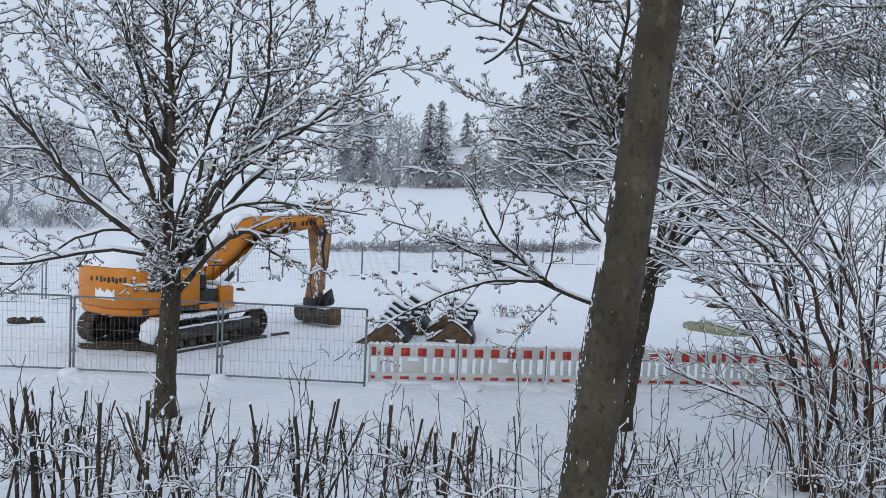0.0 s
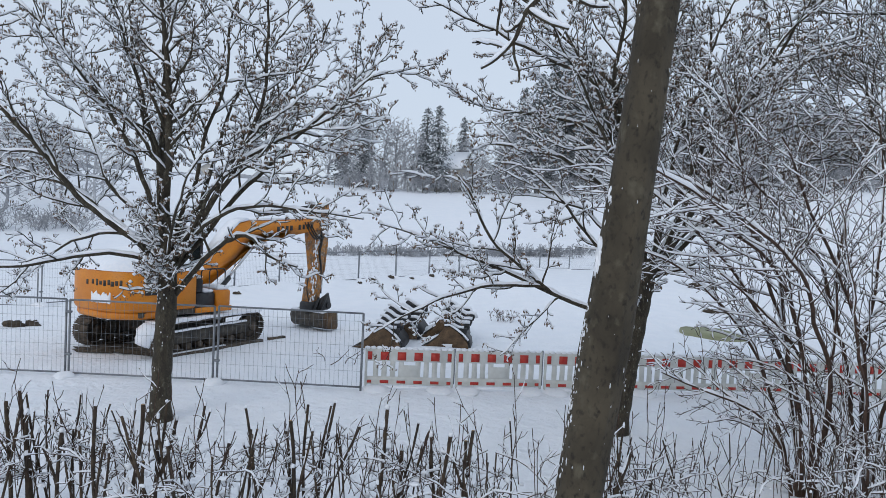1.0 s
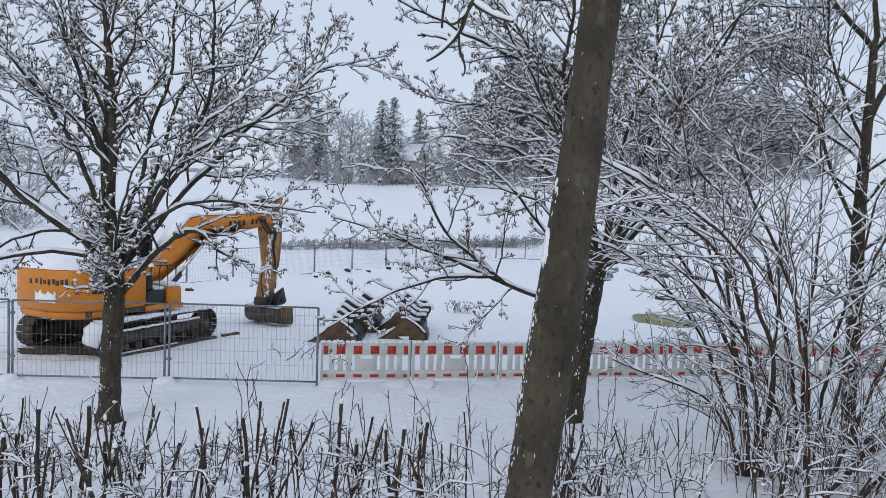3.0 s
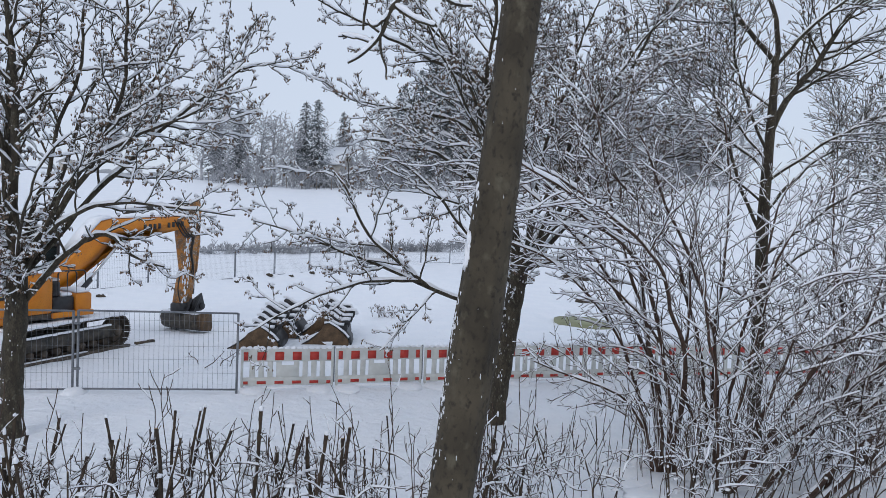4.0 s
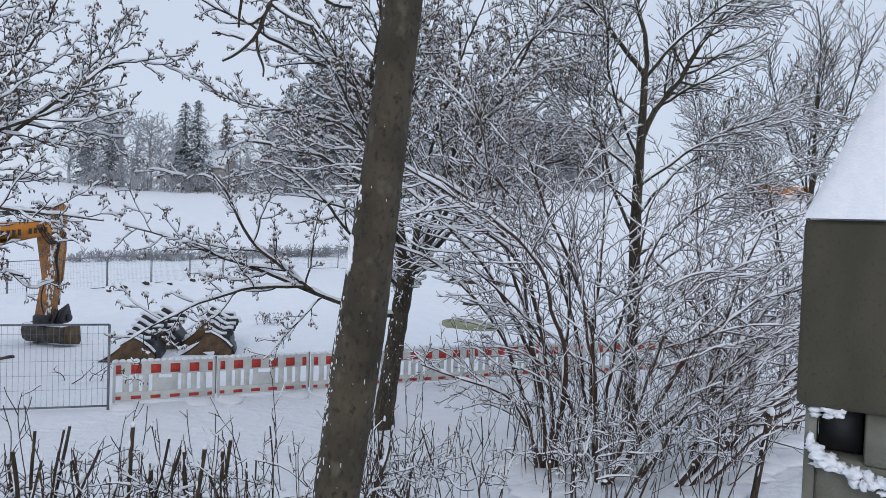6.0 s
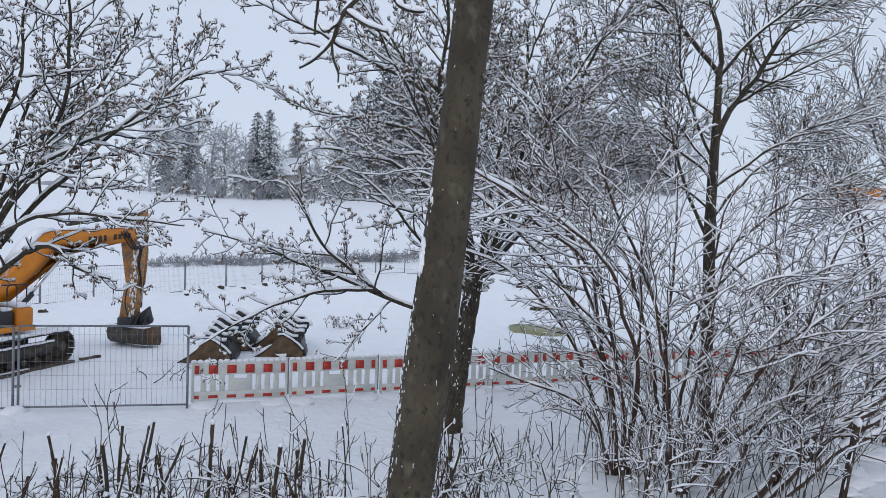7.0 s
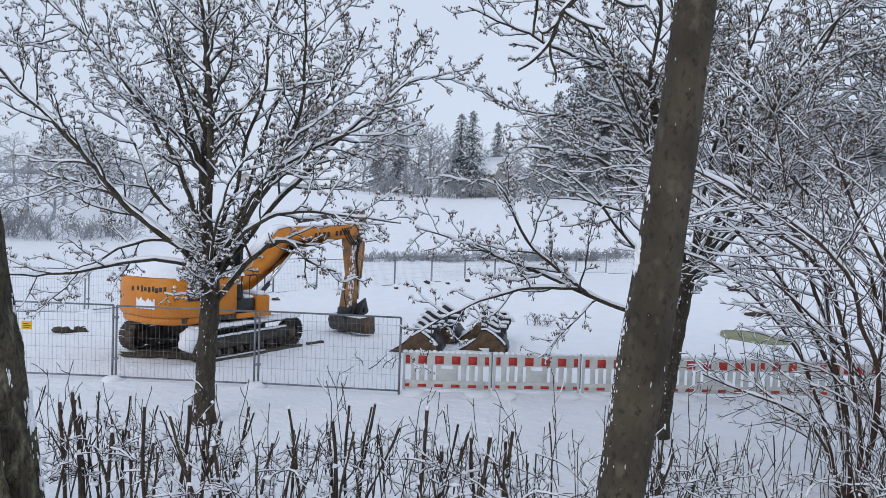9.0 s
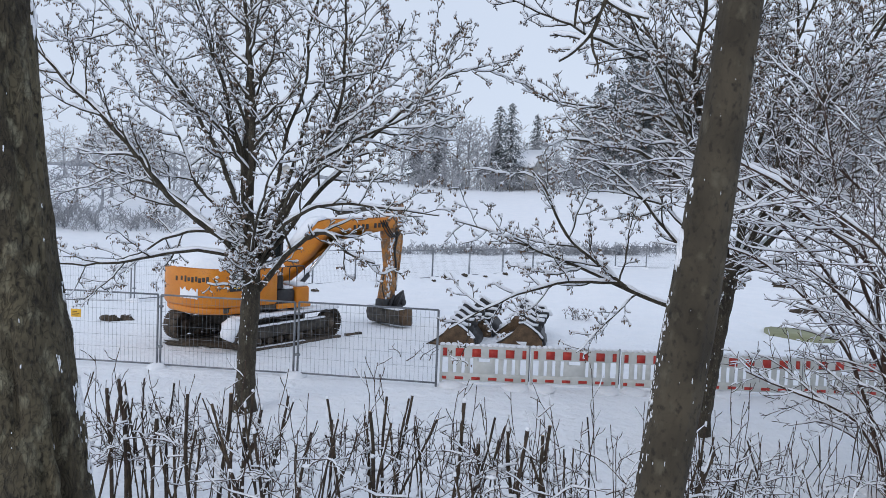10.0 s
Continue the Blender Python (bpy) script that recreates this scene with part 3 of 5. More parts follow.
t.limb((15.06, 4.0), (-36, -24, -18), 4.4, 0.03, 0.8)
t.finish("thin-stemmed bare tree with upright snowy twigs", BARK)


# ---- the two trunks close by ----
def near_trunk(name, label, low, high, bend, girth, seed, wood, patches, ridges=0.0, clefts=()):
    root = thing(name, label, "tree")
    r1 = girth[-1][1]
    b, k, sides = Build(), 180, 80
    low, high = np.array(low, float), np.array(high, float)
    verts = []
    for i in range(k + 1):
        f = i / k
        c = low + (high - low) * f + np.array(bend) * math.sin(math.pi * f)
        r = np.interp(f, [g for g, _ in girth], [w for _, w in girth])
        for j in range(sides):
            a = 2 * math.pi * j / sides
            p = Vector((math.cos(a) * 2.2, math.sin(a) * 2.2, c[2] * 1.1 + seed))
            w = r * (1 + 0.055 * noise.noise(p) + 0.025 * noise.noise(p * 3.1) + 0.012 * noise.noise(Vector((p.x * 5, p.y * 5, p.z * 9))) + 0.3 * ridges * noise.noise(Vector((p.x * 7, p.y * 7, p.z * 4))) - ridges * abs(noise.noise(Vector((p.x * 3.4, p.y * 3.4, p.z * 1.1)))))
            for mid, f0, f1, deep, wide in clefts:
                off = (math.degrees(a) - mid - 5 * noise.noise(Vector((f * 60, mid, 0))) + 180) % 360 - 180
                w -= r * deep * math.exp(-(off / wide) ** 2) * smoothstep(f0, f0 + 0.02, f) * (1 - smoothstep(f1 - 0.03, f1, f))
            verts.append((c[0] + w * math.cos(a), c[1] + w * math.sin(a), c[2]))
    q = [(i * sides + j, i * sides + (j + 1) % sides, (i + 1) * sides + (j + 1) % sides, (i + 1) * sides + j) for i in range(k) for j in range(sides)]
    b.add(verts + [tuple(high + np.array((0, 0, 0.05)))], q, [(k * sides + j, k * sides + (j + 1) % sides, (k + 1) * sides) for j in range(sides)])
    part("trunk", b, wood, root)
    crown = Plant(seed + 70, 0.02, 0.0)
    for n in range(7):
        crown.limb()
        crown.grow(high - np.array((0, 0, 0.05 + 0.12 * (n % 3))), lean(8 + 9 * n % 40, n * 53), lean(14 + 13 * n % 50, n * 53), 4.0 - 0.25 * n, r1 * 0.55, 1, 3, 0.4, 0.42, 44, 0.3, 0.1)
        part("limb", crown.wood, BARK, root)
    part("crown_snow", crown.white, SNOW_CAP, root, "snow along the upper limbs", kind="stuff")
    s, rg = Build(), random.Random(seed)
    for f0, f1, a0, spread, n, size in patches:
        for _ in range(n):
            f = rg.uniform(f0, f1)
            a = radians(a0 + rg.gauss(0, spread))
            if noise.noise(Vector((math.cos(a) * 2, math.sin(a) * 2, f * 30 + seed))) < rg.uniform(-0.35, 0.25):
                continue
            i, j = f * k, a / (2 * math.pi) * sides
            v0, v1 = (np.array(verts[min(int(i) + o, k) * sides + int(j) % sides]) for o in (0, 1))
            w1 = np.array(verts[int(i) * sides + (int(j) + 1) % sides])
            v = v0 + (v1 - v0) * (i - int(i)) + (w1 - v0) * (j - int(j))
            e = size * rg.uniform(0.25, 1.2) ** 1.3
            s.blob(v, (e * 0.55, e * 0.55, e * rg.uniform(0.8, 3.2)), rg.random(), 0.5, 5, 7)
    part("bark_snow", s, SNOW_CAP, root, "snow caught on the bark", kind="stuff")
    return root


leaning = near_trunk("tree", "thick leaning grey-brown trunk with snow on its side", (0.845, 5.5, -0.1), (1.745, 5.5, 8.8), (0.08, 0, 0), ((0, 0.3), (0.05, 0.23), (0.2, 0.195), (0.36, 0.2), (0.47, 0.18), (0.6, 0.165), (1, 0.15)), 3, BARK_NEAR,
                     [(0.16, 0.36, 186, 11, 320, 0.009), (0.36, 0.42, 184, 8, 50, 0.010), (0.43, 0.455, 195, 6, 34, 0.028), (0.485, 0.505, 192, 7, 20, 0.02), (0.3, 0.95, 184, 6, 60, 0.008), (0.2, 0.8, 255, 40, 40, 0.006)])
# the sawn-off branch collar and the bough that hangs into view
for x, z, r in ((1.26, 4.10, 0.07), (1.20, 3.66, 0.06)):
    col = Build()
    col.blob((x, 5.40, z), (r, r, r * 1.6), 3, 0.15, 7, 10)
    part("branch_collar", col, BARK_NEAR, leaning)
hang = Plant(9, 0.016, 0.0, snowy=0.97)
hang.limb()


def bough(points, r0, r1, level=1):
    """A bent bough drawn smoothly through a few points."""
    c = np.array(points, float)
    n = len(c) - 1
    out = []
    for s in np.linspace(0, n, n * 5 + 1):
        q = min(int(s), n - 1)
        f = s - q
        p0, p1, p2, p3 = (c[min(max(q + o, 0), n)] for o in (-1, 0, 1, 2))
        out.append(0.5 * (2 * p1 + (p2 - p0) * f + (2 * p0 - 5 * p1 + 4 * p2 - p3) * f * f + (3 * p1 - p0 - 3 * p2 + p3) * f ** 3))
    hang.branch(np.array(out), r0, r1, level)


bough([(1.52, 5.5, 6.6), (1.05, 5.2, 6.3), (0.72, 5.0, 5.94), (0.44, 5.0, 5.65), (0.36, 5.0, 5.44), (0.23, 5.02, 5.29), (0.12, 5.05, 5.22)], 0.03, 0.007)
bough([(0.6, 5.0, 6.0), (0.3, 5.05, 5.95), (0.235, 5.05, 5.62), (0.225, 5.05, 5.47)], 0.014, 0.009)
bough([(0.41, 5.0, 5.6), (0.35, 4.97, 5.51), (0.29, 4.97, 5.48), (0.25, 4.97, 5.53)], 0.012, 0.007)
bough([(0.35, 5.0, 5.42), (0.36, 4.98, 5.3), (0.4, 4.97, 5.19), (0.4, 4.97, 5.12)], 0.011, 0.006)
bough([(0.44, 5.0, 5.65), (0.59, 4.95, 5.55), (0.74, 4.92, 5.5)], 0.014, 0.008)
bough([(0.75, 5.0, 5.95), (0.8, 4.95, 5.74), (0.9, 4.95, 5.68), (1.02, 4.95, 5.68)], 0.014, 0.009)
for o, d, e, ln in (((0.3, 5.0, 5.36), (-0.7, 0.1, 0.3), (-0.8, 0, -0.2), 0.35), ((0.66, 5.0, 5.87), (0.5, -0.1, -0.6), (0.8, 0, 0.2), 0.4), ((0.5, 5.0, 5.7), (-0.8, 0, 0.4), (-0.9, 0, -0.1), 0.3)):
    hang.grow(o, d, e, ln, 0.008, 2, 3, 0.12, 0.45, 50, 0.2, 0.2)
part("bough", hang.wood, BARK, leaning)
part("bough_snow", hang.white, SNOW_CAP, leaning, "snow lying on the bough", kind="stuff")

near_trunk("tree", "broad rough-barked trunk with snow in its cracks", (-2.5, 3.4, -0.1), (-3.5, 3.4, 8.2), (-0.05, 0, 0), ((0, 0.5), (0.1, 0.37), (0.298, 0.308), (0.33, 0.294), (0.40, 0.272), (0.44, 0.245), (0.48, 0.228), (0.56, 0.226), (0.63, 0.238), (1, 0.22)), 17, BARK_ROUGH,
           [(0.345, 0.385, 24, 6, 150, 0.016), (0.27, 0.34, 30, 5, 130, 0.014), (0.372, 0.392, 350, 2, 30, 0.007), (0.28, 0.298, 342, 4, 150, 0.017), (0.2, 0.7, 310, 32, 46, 0.006), (0.385, 0.44, 34, 5, 60, 0.010), (0.615, 0.635, 24, 6, 24, 0.03)], 0.10,
           ((342, 0.26, 0.375, 0.34, 7), (318, 0.25, 0.34, 0.22, 6), (296, 0.33, 0.42, 0.14, 6), (330, 0.44, 0.6, 0.12, 6)))


# ---- cut-back hedge ----
HEDGE = "row of cut-back hedge shrubs"


def hedge_shrub(x, y, seed, tall=1.0, thin=1.0):
    rg = random.Random(seed)
    root = thing("hedge_shrub", "hard-pruned bare shrub with snow-capped cut stems", "shrub", Matrix.Translation((x, y, 0)), HEDGE)
    caps = Build()
    p = Plant(seed + 500, 0.0115, 0.0, snowy=0.85, least=0.0042)
    for _ in range(rg.randint(3, 6)):
        b = Build()
        bx, by = rg.uniform(-0.26, 0.26), rg.gauss(0, 0.18)
        h = rg.uniform(1.25, 1.95) * tall
        lx, ly = rg.gauss(0.03, 0.17 / thin), rg.gauss(0, 0.12)
        r = rg.choice((0.007, 0.008, 0.009, 0.011, 0.013, 0.016, 0.021)) * thin
        k = 9
        pts = np.array([(bx + lx * h * f + 0.018 * math.sin(f * 7 + seed + bx * 9), by + ly * h * f + 0.018 * math.cos(f * 6 + by * 9), -0.05 + (h + 0.05) * f) for f in np.linspace(0, 1, k)])
        b.tube(pts, np.linspace(r * 1.25, r, k) * np.array([rg.uniform(0.92, 1.1) for _ in range(k)]), 8)
        if rg.random() < 0.3:
            f = rg.uniform(0.62, 0.8)
            o = pts[int(f * (k - 1))]
            e = np.array((rg.choice((-1, 1)) * rg.uniform(0.1, 0.22), rg.gauss(0, 0.05), rg.uniform(0.25, 0.42)))
            b.tube(np.array([o, o + e * 0.5 + (0.01, 0, -0.01), o + e]), (r * 0.75, r * 0.7, r * 0.65), 7)
            if rg.random() < 0.7:
                caps.blob(o + e + (0, 0, 0.012), (r * 1.1, r * 1.1, 0.028), rg.random(), 0.2, 5, 7, 0.4)
        stem = part("stem", b, STEM, root)
        if rg.random() < 0.25:
            c = Build()
            c.tube(np.array([pts[-1] + (0, 0, 0.0005), pts[-1] + (0, 0, 0.003)]), r * 0.9, 8)
            part("cut_face", c, CUTWOOD, stem, "pale sawn wood")
        elif rg.random() < 0.75:
            caps.blob(pts[-1] + (0, 0, 0.012), (r * rg.uniform(1.1, 1.7), r * rg.uniform(1.1, 1.7), rg.uniform(0.02, 0.05)), rg.random(), 0.2, 5, 8, 0.45)
        for _ in range(3):      # snow driven against the stem
            if rg.random() < 0.6:
                j = rg.randint(3, k - 2)
                o, e = pts[j], (pts[j + 1] - pts[j]) * rg.uniform(0.5, 1.1)
                w = r * rg.uniform(0.35, 0.8) + 0.003
                line = np.array([o, o + e * 0.35, o + e * 0.7, o + e]) + np.array((-r * 0.85, -r * 0.4, 0))
                caps.tube(line, (w * 0.3, w, w * 0.8, w * 0.25), 6)
    p.limb()
    for _ in range(6):      # snow lodged in the tangle
        e = rg.uniform(0.015, 0.045) * thin
        caps.blob((rg.gauss(0, 0.24), rg.gauss(0, 0.2), rg.uniform(0.75, 1.3)), (e * rg.uniform(0.8, 1.8), e, e * rg.uniform(0.5, 0.9)), rg.random(), 0.35, 6, 9, 0.3)
    for _ in range(7):      # long thin shoots
        o = (rg.gauss(0, 0.25), rg.gauss(0, 0.18), rg.uniform(0.5, 1.3))
        p.grow(o, lean(rg.gauss(0, 16), rg.uniform(-80, 80)), lean(rg.gauss(0, 14), rg.uniform(-80, 80)), rg.uniform(0.5, 1.15) * tall, 0.0055, 2, 3, 0.3, 0.35, 40, 0.3, 0.12, 0.0025)
    for _ in range(8):      # snow-laden tangle lower down
        o = (rg.gauss(0, 0.25), rg.gauss(0, 0.2), rg.uniform(0.7, 1.25))
        p.grow(o, lean(rg.uniform(35, 85) * rg.choice((-1, 1)), rg.uniform(-60, 60)), lean(rg.uniform(60, 100) * rg.choice((-1, 1)), rg.uniform(-60, 60)), rg.uniform(0.4, 0.85), 0.0075, 2, 4, 0.19, 0.45, 50, 0.1, 0.17, 0.004)
    part("shoot_growth", p.wood, TWIG, root, "thin brown shoots", kind="stuff")
    part("shoot_snow", p.white, SNOW_CAP, root, "snow lying on the shoots", kind="stuff")
    part("stem_snow", caps, SNOW_CAP, root, "rounded caps of snow on the stems", kind="stuff")


hr = random.Random(77)
for i in range(26):
    hedge_shrub(-6.8 + 0.36 * i + hr.uniform(-0.06, 0.06), 7.45 + hr.uniform(-0.45, 0.45), 100 + i)
for i in range(9):
    hedge_shrub(2.3 + 0.62 * i + hr.uniform(-0.12, 0.12), 8.2 + hr.uniform(-0.4, 0.5), 140 + i, 0.9, 0.6)


# ---- tall shrubs ----
class Shrub:
    """A bare shrub of many stems out of one foot, its boughs laden with snow."""

    def __init__(self, x, y, seed, snow=0.0105):
        self.x, self.y, self.snow = x, y, snow
        self.p = Plant(seed, snow, 0.0, snowy=0.86, least=0.005, slim=0.42, cling=1.1)
        self.p.twig_snow = snow * 1.3

    def bough(self, x, angles, length, r, depth=0.0, laden=1.0, gap=0.30, begin=0.25):
        p = self.p
        p.limb()
        p.snow = self.snow * laden
        p.grow((x, self.y, -0.05), None, None, length, r, 1, 3, gap * 0.8, 0.36, 44, 0.24, 0.095, r * 0.4, begin, dirs=[toward(a, depth) for a in angles], closer=0.8)
        p.snow = self.snow

    def whips(self, n, low, high, lean_by=14, r=0.011, wide=0.6):
        """Thin dark upright shoots."""
        p, rg = self.p, self.p.rg
        p.limb()
        for _ in range(n):
            p.grow((self.x + rg.gauss(0, wide), self.y + rg.gauss(0, 0.4), -0.05), lean(rg.gauss(0, lean_by), rg.uniform(-70, 70)), lean(rg.gauss(0, lean_by * 1.2), rg.uniform(-70, 70)),
                   rg.uniform(low, high), r, 2, 3, 0.22, 0.34, 38, 0.2, 0.09, 0.0052)

    def fans(self, n, side, low, high, reach):
        """Fine twigs that fan out sideways and droop."""
        p, rg = self.p, self.p.rg
        p.limb()
        for _ in range(n):
            a = side * rg.uniform(45, 85)
            p.grow((self.x + rg.gauss(0, 0.35), self.y + rg.gauss(0, 0.35), rg.uniform(low, high)), toward(a * 0.7, rg.uniform(-0.5, 0.3)), toward(a * 1.2, rg.uniform(-0.4, 0.3)),
                   reach * rg.uniform(0.5, 1.1), 0.012, 2, 4, 0.2, 0.45, 42, 0.1, 0.1, 0.0052)

    def finish(self, label):
        p, rg = self.p, self.p.rg
        root = thing("shrub", label, "shrub")
        for w in p.limbs:
            if w.n:
                part("stem", w, TWIG, root)
        part("branch_snow", p.white, SNOW_CAP, root, "thick snow along the branches", kind="stuff")
        b = Build()
        for i in range(12):
            b.blob((self.x + rg.gauss(0, 0.6), self.y + rg.gauss(0, 0.5), 0.02), (rg.uniform(0.25, 0.6), rg.uniform(0.2, 0.5), rg.uniform(0.05, 0.13)), i, 0.3, 6, 12, 0.7)
        part("snow_mound", b, SNOW_CAP, root, "snow heaped at the foot", kind="stuff")


b = Shrub(5.4, 10.6, 51)
b.bough(5.35, (-5, -6, -12, -45, -76), 6.1, 0.045, 0.0, 3.0, 0.26, 0.45)
b.bough(5.52, (-7, -8, -15, -52, -66), 5.8, 0.045, -0.1, 3.0, 0.26, 0.45)
b.bough(5.30, (-5, -5, -18, -9, -19), 7.0, 0.036, 0.1, 1.2, 0.28, 0.4)
b.bough(5.27, (-8, -8, -31, -45, -78), 5.0, 0.036, 0.2, 2.6, 0.26, 0.4)
b.bough(5.42, (-17, -36, -70, -72), 3.4, 0.028, -0.2, 1.6, 0.24, 0.3)
b.bough(5.60, (3, 4, 8, 24), 5.6, 0.034, 0.1, 1.2, 0.28, 0.4)
b.bough(5.45, (-3, -10, -30, -50, -60), 6.6, 0.038, 0.25, 2.6, 0.26, 0.45)
b.bough(5.50, (0, -4, -26, -58, -70), 6.6, 0.038, -0.2, 2.6, 0.26, 0.5)
b.fans(9, -1, 0.8, 2.6, 2.0)
b.whips(9, 1.4, 3.0)
b.finish("large bare shrub with arching snow-laden branches")

b = Shrub(6.3, 10.7, 52)
b.bough(6.25, (2, -4, -18, -40, -55), 6.4, 0.04, 0.1, 3.0, 0.27, 0.42)
b.bough(6.35, (-4, -14, -28, -34), 6.0, 0.036, -0.1, 1.4, 0.28, 0.35)
b.bough(6.40, (4, 8, 4, -12), 6.2, 0.036, 0.2, 1.2, 0.36, 0.38)
b.bough(6.30, (-14, -26, -48, -66), 4.4, 0.032, -0.15, 1.8, 0.25, 0.3)
b.bough(6.45, (8, 16, 22, 34), 5.6, 0.034, 0.15, 1.4, 0.28, 0.35)
b.fans(5, -1, 0.6, 2.2, 1.8)
b.whips(9, 1.6, 3.4)
b.finish("tangled bare shrub thick with snow")

b = Shrub(6.2, 9.7, 58)
b.bough(5.75, (60, 53, 51, 52, 63), 4.8, 0.055, 0.0, 3.0, 0.32, 0.35)
b.bough(6.40, (41, 45, 53, 61, 67), 5.1, 0.055, 0.05, 3.0, 0.32, 0.35)
b.bough(6.00, (36, 29, 52, 76, 87), 6.0, 0.046, 0.08, 2.6, 0.32, 0.4)
b.bough(6.05, (16, 26, 25, 46, 89), 4.9, 0.04, 0.1, 2.2, 0.3, 0.4)
b.bough(6.10, (6, 10, 20, 34), 5.0, 0.034, 0.2, 1.4, 0.3, 0.4)
b.bough(5.90, (-4, -8, -4, -14), 4.8, 0.03, 0.1, 1.2, 0.3, 0.4)
b.fans(10, 1, 0.8, 3.0, 1.6)
b.whips(18, 1.2, 3.0, 18)
b.finish("bare shrub with long snow-laden limbs bowed sideways")

b = Shrub(7.3, 9.4, 53)
b.bough(6.99, (40, 48, 68, 67, 71), 3.8, 0.06, 0.0, 3.2, 0.34, 0.35)
b.bough(7.21, (43, 45, 58, 72), 3.4, 0.055, -0.05, 3.2, 0.34, 0.35)
b.bough(7.10, (30, 40, 56, 64), 4.6, 0.05, 0.1, 2.8, 0.32, 0.35)
b.bough(7.40, (24, 36, 50, 70), 4.8, 0.046, 0.2, 2.4, 0.32, 0.35)
b.bough(7.30, (10, 18, 30, 46), 5.2, 0.036, 0.15, 1.4, 0.3, 0.4)
b.bough(7.50, (50, 60, 74, 84), 3.4, 0.05, 0.0, 3.0, 0.32, 0.3)
b.fans(16, 1, 0.6, 3.4, 1.7)
b.whips(26, 1.4, 3.6, 18)
b.finish("bare shrub with heavy limbs bent by snow")

b = Shrub(9.0, 10.6, 54)
b.bough(8.80, (34, 44, 60, 72), 4.6, 0.05, 0.0, 2.6, 0.32, 0.35)
b.bough(9.00, (20, 30, 44, 60), 5.2, 0.042, 0.1, 2.0, 0.3, 0.38)
b.bough(9.10, (6, 12, 20, 34), 5.4, 0.036, 0.2, 1.3, 0.3, 0.4)
b.bough(8.90, (-14, -24, -40, -56), 4.4, 0.034, 0.1, 1.6, 0.28, 0.35)
b.bough(9.20, (44, 56, 70, 84), 4.0, 0.046, -0.1, 2.8, 0.32, 0.3)
b.bough(9.05, (-4, -2, 4, 10), 5.6, 0.034, 0.3, 1.2, 0.3, 0.42)
b.fans(16, 1, 0.8, 4.4, 1.9)
b.fans(8, -1, 0.8, 3.6, 1.5)
b.whips(24, 1.6, 4.6, 16)
b.finish("bare shrub with snow-covered crossing branches")

b = Shrub(11.4, 11.8, 55)
b.bough(11.2, (-26, -36, -50), 4.8, 0.04, 0.1, 1.8, 0.3, 0.35)
b.bough(11.4, (-10, -16, -22), 5.2, 0.036, -0.1, 1.3, 0.3, 0.4)
b.bough(11.5, (10, 14, 20), 5.2, 0.036, 0.1, 1.3, 0.3, 0.4)
b.bough(11.6, (30, 42, 54), 4.6, 0.04, 0.0, 1.8, 0.3, 0.35)
b.bough(11.1, (-46, -60, -74), 4.0, 0.036, 0.2, 2.0, 0.3, 0.35)
b.whips(12, 1.4, 3.4, 16)
b.finish("bare shrub with snow-covered crossing branches")

# sawn-off stake among the shrubs
st = Build()
st.tube(np.array([(8.05, 8.75, -0.1), (8.22, 8.78, 0.7), (8.37, 8.82, 1.36)]), (0.055, 0.05, 0.05), 9)
stake = thing("stake", "leaning sawn-off wooden stake with a snow cap", "stake")
part("post", st, STEM, stake)
st = Build()
st.blob((8.38, 8.82, 1.38), (0.065, 0.065, 0.09), 2, 0.15, 6, 9, 0.5)
part("snow_cap", st, SNOW_CAP, stake, "cap of snow")


# ---- mobile site fences ----
def fence_panel():
    """One mesh panel, 3.44 m wide, its left foot at the origin."""
    root = thing("mesh_fence", "galvanised mesh site fence panel standing in snow", "fence", group="mobile site fence panels")
    w, z0, z1 = 3.42, 0.08, 1.81
    for x in (0.02, w):
        b = Build()
        b.tube([(x, 0, -0.02), (x, 0, z1)], 0.027, 8)
        part("post", b, GALV, root)
    for z in (z0, z1):
        b = Build()
        b.tube([(0.02, 0, z), (w, 0, z)], 0.022, 8)
        part("rail", b, GALV, root)
    b = Build()
    for i in range(1, 32):
        b.tube([(0.02 + (w - 0.02) * i / 32, 0.012, z0), (0.02 + (w - 0.02) * i / 32, 0.012, z1)], 0.0028, 4, False)
    for z in (0.45, 0.75, 1.05, 1.4, 1.62):
        b.tube([(0.02, -0.008, z), (w, -0.008, z)], 0.0026, 4, False)
    part("wire_mesh", b, GALV, root)
    b = Build()
    b.blob((-0.02, 0, -0.02), (0.26, 0.4, 0.15), 7, 0.14, 9, 14, 0.9)
    part("foot", b, SNOW_CAP, root, "concrete foot buried under snow")
    for z in (0.5, 1.5):
        b = Build()
        b.box(-0.06, 0.07, -0.035, 0.035, z, z + 0.05, None, 0.008)
        part("clamp", b, GALV, root)
    return root


def fence_run(points, first=None):
    for (x0, y0), (x1, y1) in zip(points, points[1:]):
        m = Matrix.Translation((x0, y0, ground(x0, y0))) @ Matrix.Rotation(math.atan2(y1 - y0, x1 - x0), 4, "Z")
        copy_thing(PANEL, m) if first is None or (x0, y0) != first else None


